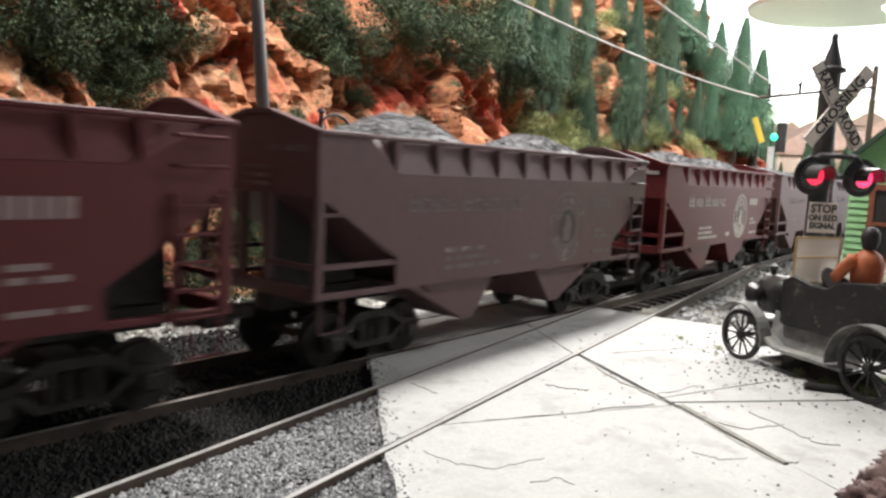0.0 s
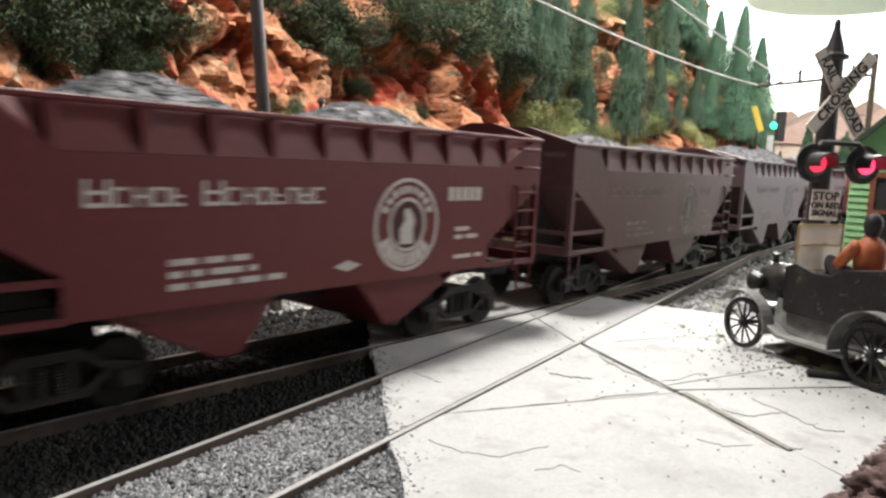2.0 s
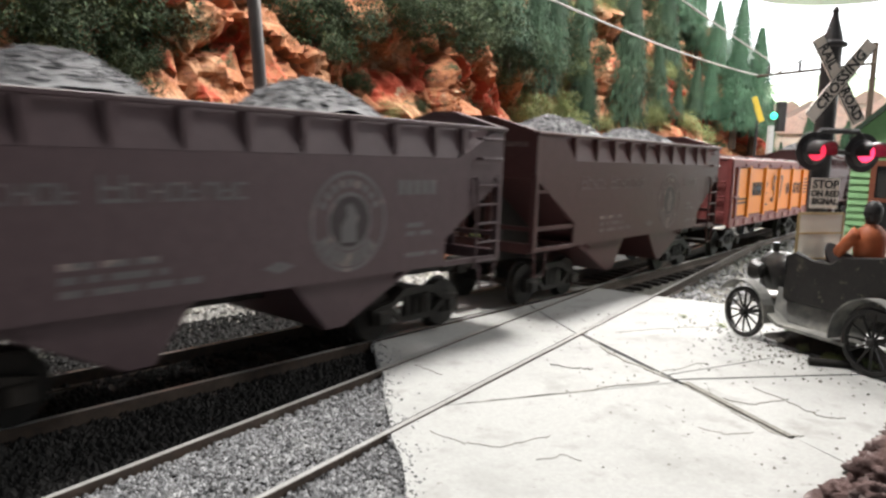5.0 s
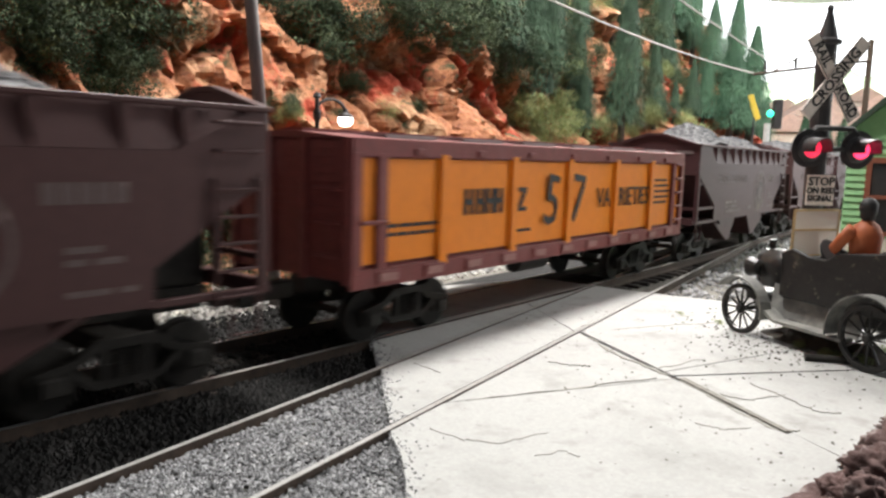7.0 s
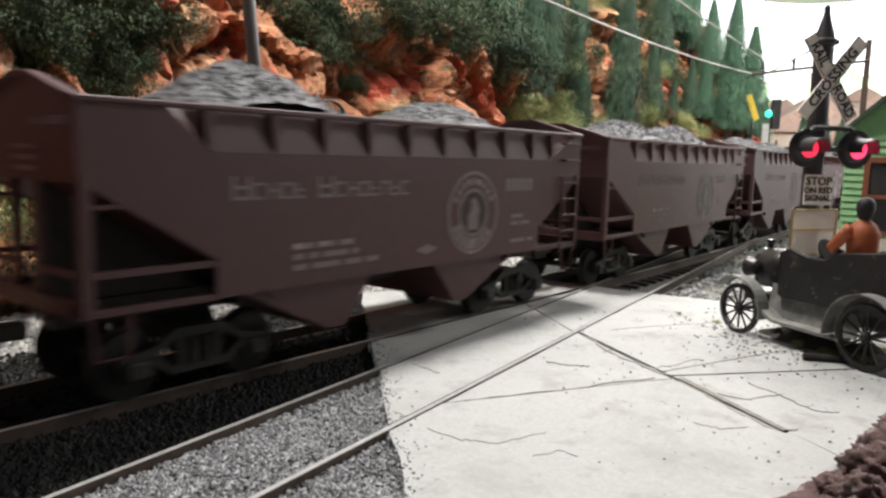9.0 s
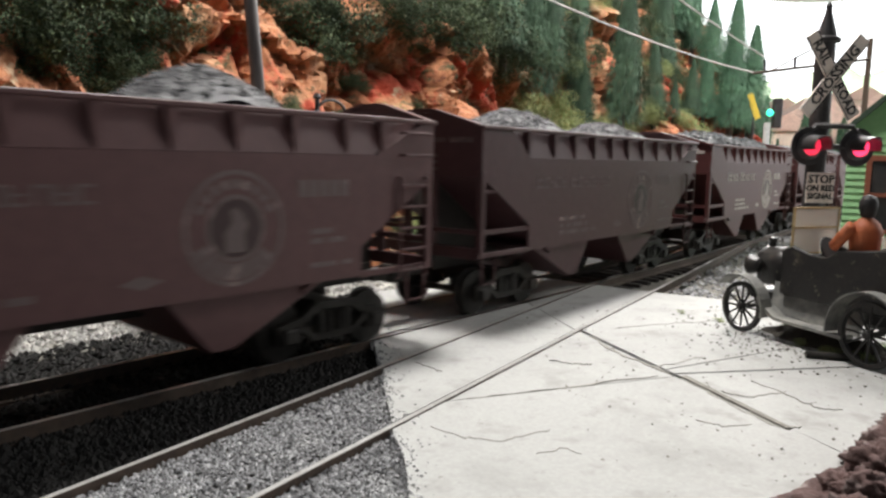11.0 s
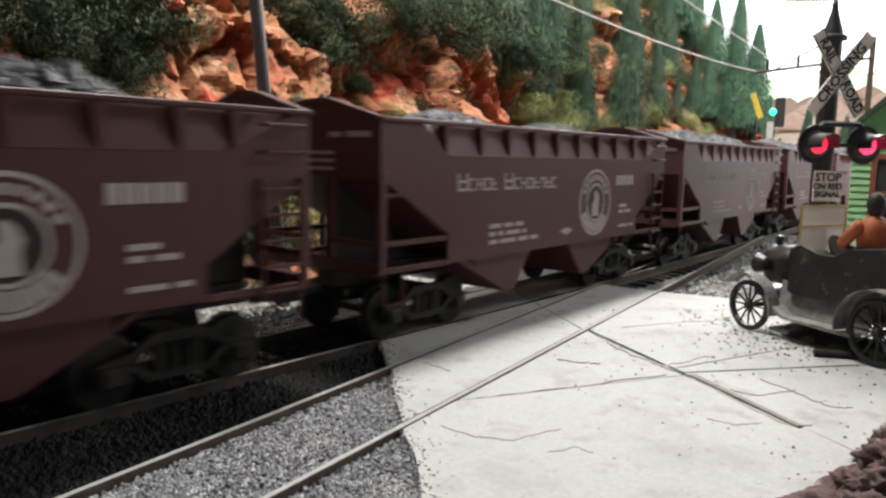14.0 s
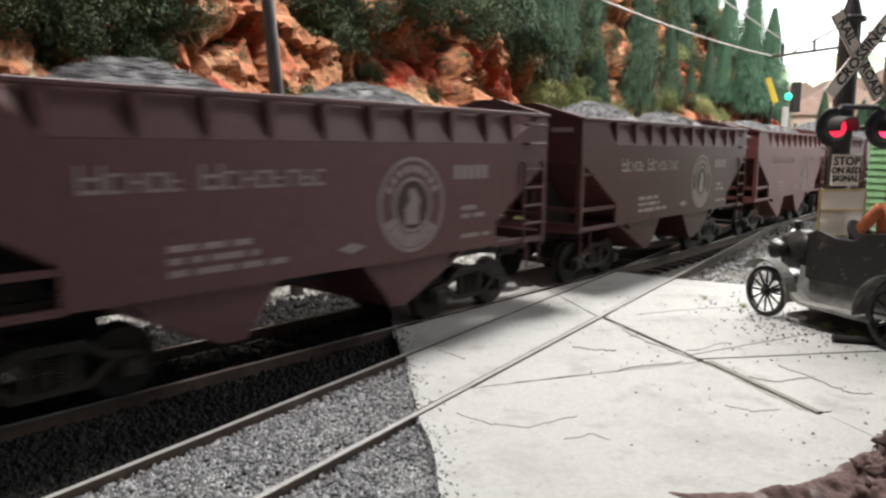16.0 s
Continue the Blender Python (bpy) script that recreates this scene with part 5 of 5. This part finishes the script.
def green_house():
    t = thing("house", "green clapboard trackside house with red-brown window frames", "house", at=put((11.15, 20.3, -0.25), -33))
    Wd, Dp, eave, ridge = 5.6, 3.4, 4.15, 6.9
    bm = bmesh.new()
    prism(bm, [(0.05, 0.1, 0), (Wd - 0.05, 0.1, 0), (Wd - 0.05, 0.1, eave), (Wd / 2, 0.1, ridge - 0.1), (0.05, 0.1, eave)], (0, Dp - 0.2, 0))
    wall = part("wall", bm, "clap", t)
    z = 0.0
    while z < ridge - 0.35:
        x0 = 0.0 if z < eave else (z - eave) / (ridge - eave) * Wd / 2
        bm = bmesh.new()
        prism(bm, [(x0, 0.1, z), (x0, 0.03, z), (x0, 0.075, z + 0.19), (x0, 0.1, z + 0.19)], (Wd - 2 * x0, 0, 0))
        part("clapboard", bm, "clap", wall)
        if z < eave:
            bm = bmesh.new()
            prism(bm, [(0.05, 0.1, z), (-0.02, 0.1, z), (0.03, 0.1, z + 0.19), (0.05, 0.1, z + 0.19)], (0, Dp - 0.2, 0))
            part("clapboard", bm, "clap", wall)
        z += 0.19
    for x0, sx in ((-0.12, 1), (Wd + 0.12, -1)):
        bm = bmesh.new()
        k = (ridge - eave) / (Wd / 2)
        prism(bm, [(x0, -0.2, eave - 0.12 * k + 0.02), (Wd / 2, -0.2, ridge + 0.02), (Wd / 2, -0.2, ridge + 0.2), (x0, -0.2, eave - 0.12 * k + 0.2)], (0, Dp + 0.9, 0))
        part("roof", bm, "roof", t)
    for x in (0.62, 3.4):
        bm = bmesh.new()
        box(bm, x, x + 1.1, 0.0, 0.1, 1.5, 3.35)
        w = part("window", bm, "dark_glass", t, "dark window pane")
        bm = bmesh.new()
        for a, b, c, d in ((x - 0.14, x, 1.38, 3.5), (x + 1.1, x + 1.24, 1.38, 3.5), (x, x + 1.1, 3.35, 3.5), (x, x + 1.1, 1.38, 1.5), (x, x + 1.1, 2.38, 2.48)):
            box(bm, a, b, -0.05, 0.08, c, d)
        part("frame", bm, "frame_red", w)
    f = thing("fence", "low pale fence beside the green house", "fence", at=put((10.3, 18.6, -0.25), -20))
    for z in (0.7, 1.25):
        bm = bmesh.new()
        box(bm, 0, 2.6, 0, 0.06, z, z + 0.16)
        part("rail", bm, "cream", f)
    for i in range(9):
        bm = bmesh.new()
        box(bm, i * 0.3, i * 0.3 + 0.14, -0.05, 0, 0, 1.45)
        part("picket", bm, "cream", f)


green_house()


def town():
    g = random.Random(8)
    for a, d, w, h, mt in ((25.0, 80, 5.0, 6.5, "cream"), (26.8, 84, 6.0, 8.2, "cream"), (28.6, 78, 5.0, 7.0, "stucco"), (23.4, 86, 4.0, 7.4, "cream"), (30.3, 82, 6.0, 8.0, "stucco"), (27.6, 92, 5.0, 9.4, "cream"), (24.6, 92, 4.5, 9.0, "stucco"), (22.4, 90, 4.0, 8.4, "stucco"), (29.4, 93, 4.5, 10.4, "cream")):
        p = Vector((d * math.sin(radians(a)), d * math.cos(radians(a)), -0.3))
        t = thing("house", "distant pink and cream stucco town house", "house", "town houses", at=put(p, -a + g.uniform(-20, 20)))
        bm = bmesh.new()
        box(bm, -w / 2, w / 2, 0, 5, 0, h)
        part("wall", bm, mt, t)
        bm = bmesh.new()
        prism(bm, [(-w / 2 - 0.3, -0.4, h), (w / 2 + 0.3, -0.4, h), (0, -0.4, h + w * 0.36)], (0, 5.8, 0))
        part("roof", bm, "tiles", t)
        for z in np.arange(1.2, h - 1.4, 2.3):
            for x in (-w * 0.28, w * 0.22):
                bm = bmesh.new()
                box(bm, x - 0.4, x + 0.4, -0.06, 0.06, z, z + 1.3)
                part("window", bm, "dark_glass", t)
    for i in range(44):
        a, d = g.uniform(20.0, 31.0), g.uniform(62, 92)
        p = Vector((d * math.sin(radians(a)), d * math.cos(radians(a)), -0.3))
        if g.random() < 0.4:
            fir(p, g.uniform(4, 8.5), "blue", 1.3)
        else:
            ob = new("bush", bush_mesh[g.choice((("bush", 1), ("bush", 2), ("moss", 4), ("moss", 5)))])
            sz = g.uniform(1.8, 3.6)
            ob.matrix_basis = put(p + Vector((0, 0, sz * 0.5)), g.uniform(0, 360)) @ Matrix.Diagonal((sz, sz, sz, 1))
            tagged(ob, "round leafy tree in the distant town", "tree", "town trees")


town()


def automobile():
    t = thing("automobile", "dusty black open touring car parked on the crossing", "car", at=put((6.31, 10.46, -0.02), 112.7))
    wb, tr = 2.46, 1.42
    for x, r in ((0.0, 0.51), (wb, 0.45)):
        for y in (-0.05, -tr):
            bm = bmesh.new()
            prof = [(-0.045, r - 0.085), (-0.045, r - 0.02), (-0.02, r), (0.02, r), (0.045, r - 0.02), (0.045, r - 0.085)]
            side = 26
            rings = [[bm.verts.new((x + rad * math.cos(2 * math.pi * i / side), y + h, r + rad * math.sin(2 * math.pi * i / side))) for i in range(side)] for h, rad in prof]
            for a, b in zip(rings, rings[1:] + rings[:1]):
                for i in range(side):
                    bm.faces.new((a[i], a[(i + 1) % side], b[(i + 1) % side], b[i]))
            wh = part("wheel", bm, "auto", t, "spoked black wheel")
            bm = bmesh.new()
            for k in range(12):
                a = math.pi * k / 6
                tube(bm, (x + 0.05 * math.cos(a), y, r + 0.05 * math.sin(a)), (x + (r - 0.07) * math.cos(a), y, r + (r - 0.07) * math.sin(a)), 0.021, 0.016, 6)
            part("spokes", bm, "auto", wh)
            bm = bmesh.new()
            turned(bm, (x, y - 0.06, r), (0, 1, 0), [(0, 0.05), (0.02, 0.075), (0.12, 0.075), (0.15, 0.04)], 12)
            part("hub", bm, "auto", wh)
            # fender: a curved strip over the wheel
            bm = bmesh.new()
            rows = []
            a0, a1 = (radians(-8), radians(150)) if x == 0 else (radians(35), radians(190))
            for k in range(15):
                a = a0 + (a1 - a0) * k / 14
                rad = r + 0.13 + 0.03 * math.cos(a)
                rows.append([bm.verts.new((x + q * math.cos(a), y + w, r + q * math.sin(a))) for w, q in ((-0.15, rad - 0.05), (-0.12, rad), (0.13, rad), (0.13, rad - 0.02), (-0.1, rad - 0.02))])
            for p, q in zip(rows, rows[1:]):
                for i in range(5):
                    bm.faces.new((p[i], p[(i + 1) % 5], q[(i + 1) % 5], q[i]))
            part("fender", bm, "dusty", t, "dusty curved fender")
        bm = bmesh.new()
        tube(bm, (x, -0.05, r), (x, -tr, r), 0.04)
        part("axle", bm, "auto", t)
    # running boards and aprons
    for y in (-0.14, -tr + 0.1):
        bm = bmesh.new()
        ring = [(0.42, 0.34), (1.72, 0.36), (2.02, 0.52), (2.12, 0.66), (2.1, 0.7), (1.98, 0.57), (1.7, 0.41), (0.42, 0.39)]
        prism(bm, [(x, y + 0.14, z) for x, z in ring], (0, -0.28, 0))
        part("running_board", bm, "dusty", t, "dusty running board")
        bm = bmesh.new()
        d = -0.14 if y > -0.5 else 0.14
        prism(bm, [(0.35, y + d, 0.36), (2.05, y + d, 0.45), (2.1, y + d * 1.9, 0.95), (0.3, y + d * 1.9, 0.82)], (0, d * 0.15, 0))
        part("apron", bm, "dusty", t, "dusty splash apron")
    before = set(t.children_recursive)
    # chassis, body tub, hood, radiator
    bm = bmesh.new()
    box(bm, -0.35, 2.7, -1.12, -0.36, 0.46, 0.58)
    part("chassis", bm, "auto", t)
    ring = [(-0.62, 0.62), (1.82, 0.62), (1.9, 1.2), (1.68, 1.28), (1.3, 1.2), (1.0, 1.2), (0.82, 1.3), (0.2, 1.36), (-0.1, 1.4), (-0.35, 1.5), (-0.72, 1.46)]
    bm = bmesh.new()
    prism(bm, [(x, -0.24, z) for x, z in ring], (0, -0.05, 0))
    prism(bm, [(x, -1.19, z) for x, z in ring], (0, -0.05, 0))
    box(bm, -0.7, -0.62, -1.24, -0.24, 0.62, 1.3)
    box(bm, 1.8, 1.88, -1.24, -0.24, 0.62, 1.14)
    box(bm, -0.62, 1.82, -1.24, -0.24, 0.6, 0.66)
    part("body", bm, "auto", t, bevel=0.02)
    bm = bmesh.new()
    arch = [(-0.5, 0.66), (-0.40, 0.98), (-0.48, 1.1), (-0.62, 1.17), (-0.74, 1.18), (-0.86, 1.17), (-1.0, 1.1), (-1.08, 0.98), (-1.06, 0.66)]
    a = [bm.verts.new((1.86, y * 1.12 + 0.09, z * 1.02)) for y, z in arch]
    b = [bm.verts.new((2.52, y, z)) for y, z in arch]
    for i in range(len(arch) - 1):
        bm.faces.new((a[i], a[i + 1], b[i + 1], b[i]))
    bm.faces.new(a)
    bm.faces.new(b)
    part("hood", bm, "auto", t, "rounded black hood", smooth=True)
    bm = bmesh.new()
    prism(bm, [(2.53, y, z) for y, z in arch], (0.09, 0, 0))
    turned(bm, (2.58, -0.74, 1.18), (0, 0, 1), [(0, 0.05), (0.07, 0.05), (0.08, 0.075), (0.12, 0.07), (0.13, 0.02)], 10)
    part("radiator", bm, "auto", t, bevel=0.0)
    for y in (-0.34, -1.14):
        bm = bmesh.new()
        turned(bm, (2.55, y, 0.92), (1, 0, 0), [(-0.14, 0.04), (-0.1, 0.1), (0.06, 0.14), (0.1, 0.14), (0.1, 0.11)], 14)
        part("headlight", bm, "auto", t, "round black headlamp")
    # windscreen
    bm = bmesh.new()
    box(bm, 1.70, 1.715, -1.2, -0.28, 1.18, 1.76)
    g = part("windscreen", bm, "screen", t, "scratched clear plastic windscreen")
    bm = bmesh.new()
    for a, b, c, d in ((-1.23, -1.2, 1.16, 1.78), (-0.28, -0.25, 1.16, 1.78), (-1.2, -0.28, 1.76, 1.79), (-1.2, -0.28, 1.5, 1.525), (-1.2, -0.28, 1.16, 1.185)):
        box(bm, 1.69, 1.725, a, b, c, d)
    part("frame", bm, "brass", g, "thin pale brass frame")
    for x in (0.3, -0.55):
        bm = bmesh.new()
        box(bm, x, x + 0.5, -1.16, -0.32, 0.66, 0.92)
        box(bm, x - 0.06, x + 0.12, -1.16, -0.32, 0.8, 1.3)
        part("seat", bm, "frame_red", t, "dark red-brown seat", bevel=0.03)
    bm = bmesh.new()
    tube(bm, (1.62, -0.5, 1.0), (1.2, -0.5, 1.26), 0.02)
    turned(bm, (1.2, -0.5, 1.26), (-0.85, 0, 0.52), [(0, 0.17), (0.02, 0.19), (0.04, 0.17)], 16)
    part("steering_wheel", bm, "auto", t)
    for o in set(t.children_recursive) - before:
        o.data.transform(Matrix.Diagonal((1.0, 1.08, 1.27, 1)))
    # a plain painted figure at the wheel
    bm = bmesh.new()
    turned(bm, (0.62, -0.55, 1.1), (0, 0, 1), [(0, 0.18), (0.25, 0.21), (0.48, 0.235), (0.6, 0.17), (0.66, 0.08), (0.72, 0.07)], 14)
    tube(bm, (0.65, -0.29, 1.65), (0.95, -0.3, 1.37), 0.09, 0.08, 8)
    tube(bm, (0.65, -0.81, 1.65), (0.95, -0.78, 1.37), 0.09, 0.08, 8)
    body = part("figurine", bm, "orange", None, smooth=True)
    bm = bmesh.new()
    turned(bm, (0.62, -0.55, 1.81), (0, 0, 1), [(-0.06, 0.06), (-0.02, 0.1), (0.08, 0.13), (0.16, 0.125), (0.22, 0.08), (0.24, 0.02)], 12)
    bmesh.ops.scale(bm, vec=(S, S, S), verts=bm.verts)
    bm.from_mesh(body.data)
    for f in bm.faces:
        f.smooth = True
        f.material_index = 1 if f.calc_center_median().z > 1.76 * S else 0
    bm.to_mesh(body.data)
    bm.free()
    body.data.materials.append(M["ink"])
    body.data.transform(Matrix.Diagonal((1.0, 1.08, 1.24, 1)))
    body.matrix_basis = t.matrix_basis.copy()
    tagged(body, "plain painted figure in orange sitting in the car", "figurine")
    # a block lying by the rear wheel
    bm = bmesh.new()
    tube(bm, (0, 0, 0.06), (0.75, 0.1, 0.06), 0.06, 0.055, 9)
    tagged(part("log", bm, "black"), "short dark log lying by the car", "log").matrix_basis = put((5.72, 11.0, -0.02), -20)


automobile()

# a bank of dirt under the car, weeds round it
bm = bmesh.new()
rows = []
for i in range(13):
    row = []
    for j in range(25):
        x, y = -1.0 + 2.0 * i / 12, -1.7 + 3.4 * j / 24
        h = 0.36 * math.exp(-(x / 0.5) ** 2 * 1.5 - (y / 1.15) ** 4) * (0.8 + 0.5 * noise.noise(Vector((x * 3, y * 3, 2.0))))
        row.append(bm.verts.new((x, y, h - 0.06)))
    rows.append(row)
for i in range(12):
    for j in range(24):
        bm.faces.new((rows[i][j], rows[i + 1][j], rows[i + 1][j + 1], rows[i][j + 1]))
tagged(part("dirt_mound", bm, "soil", smooth=True), "low bank of dirt and weeds under the car", "dirt", kind="structure").matrix_basis = put((6.55, 11.9, -0.03), 22.7)

for x, y, sz in ((6.2, 11.3, 0.45), (6.5, 11.0, 0.5), (6.0, 11.8, 0.3), (6.9, 12.4, 0.5), (5.3, 13.4, 0.2), (4.8, 14.1, 0.15), (6.3, 12.9, 0.35), (7.2, 11.6, 0.5)):
    ob = new("weed", bush_mesh["moss", random.choice((4, 5))])
    ob.matrix_basis = put((x, y, 0.02), random.uniform(0, 360)) @ Matrix.Diagonal((sz * 0.55, sz * 0.55, sz * 0.3, 1))
    tagged(ob, "small green and yellow foam weed on the dirt", "weed", "weeds by the car")
stones("loose_dirt", [(5.8 + rng.normal(0, 0.75), 12.2 + rng.normal(0, 1.1), -0.015) for _ in range(450)], rng.uniform(0.008, 0.034, 450), "soil", "loose dark dirt crumbs round the car")


def low_wall():
    """Rough reddish stones along the near edge of the road."""
    t = thing("stone_wall", "low rough red-brown stone edging at the road side", "wall", kind="structure")
    pts = [(3.0, 5.35), (3.35, 5.75), (3.75, 6.2), (4.1, 6.55), (4.45, 6.9), (4.8, 7.2), (5.15, 7.5), (5.5, 7.8)]
    for i, (x, y) in enumerate(pts):
        for k in range(3):
            bm = bmesh.new()
            bmesh.ops.create_icosphere(bm, subdivisions=4, radius=1.0)
            sz = (0.16 + 0.03 * i) * random.uniform(0.8, 1.2)
            for v in bm.verts:
                o = Vector((i * 3.1, k * 5.7, 0))
                v.co *= 1 + 0.45 * noise.noise(v.co * 1.5 + o) + 0.4 * noise.noise(v.co * 3.4 + o) + 0.28 * noise.noise(v.co * 8 + o)
                v.co.z *= 0.8
                v.co *= sz
            ob = part("stone", bm, "brick", t, smooth=True)
            ob.matrix_basis = put((x + random.uniform(-0.1, 0.12) + 0.1 * k, y + random.uniform(-0.1, 0.1) - 0.1 * k, 0.04 + 0.05 * i * (k == 1)), random.uniform(0, 360))


low_wall()

# the shaded ceiling fitting seen over the town
t = thing("ceiling_light", "white shaded ceiling light glowing over the layout", "lamp", at=put((39.0, 76.0, 21.0)))
bm = bmesh.new()
turned(bm, (0, 0, 0), (0, 0, 1), [(0.0, 9.0), (0.4, 9.2), (2.5, 7.0), (6.0, 2.0), (30.0, 0.5)], 32)
part("shade", bm, "shade", t)
bm = bmesh.new()
turned(bm, (4.5, -3.0, -0.9), (0, 0, 1), [(0, 0.6), (0.4, 1.6), (0.9, 2.2)], 16)
part("bulb", bm, "white_glow", t, "glowing bulb")


def motions():
    for ob, start, length in train:
        walk(ob, [(t, car_pose(start - run(t), length)) for t in [0.5 * i for i in range(33)]])


motions()
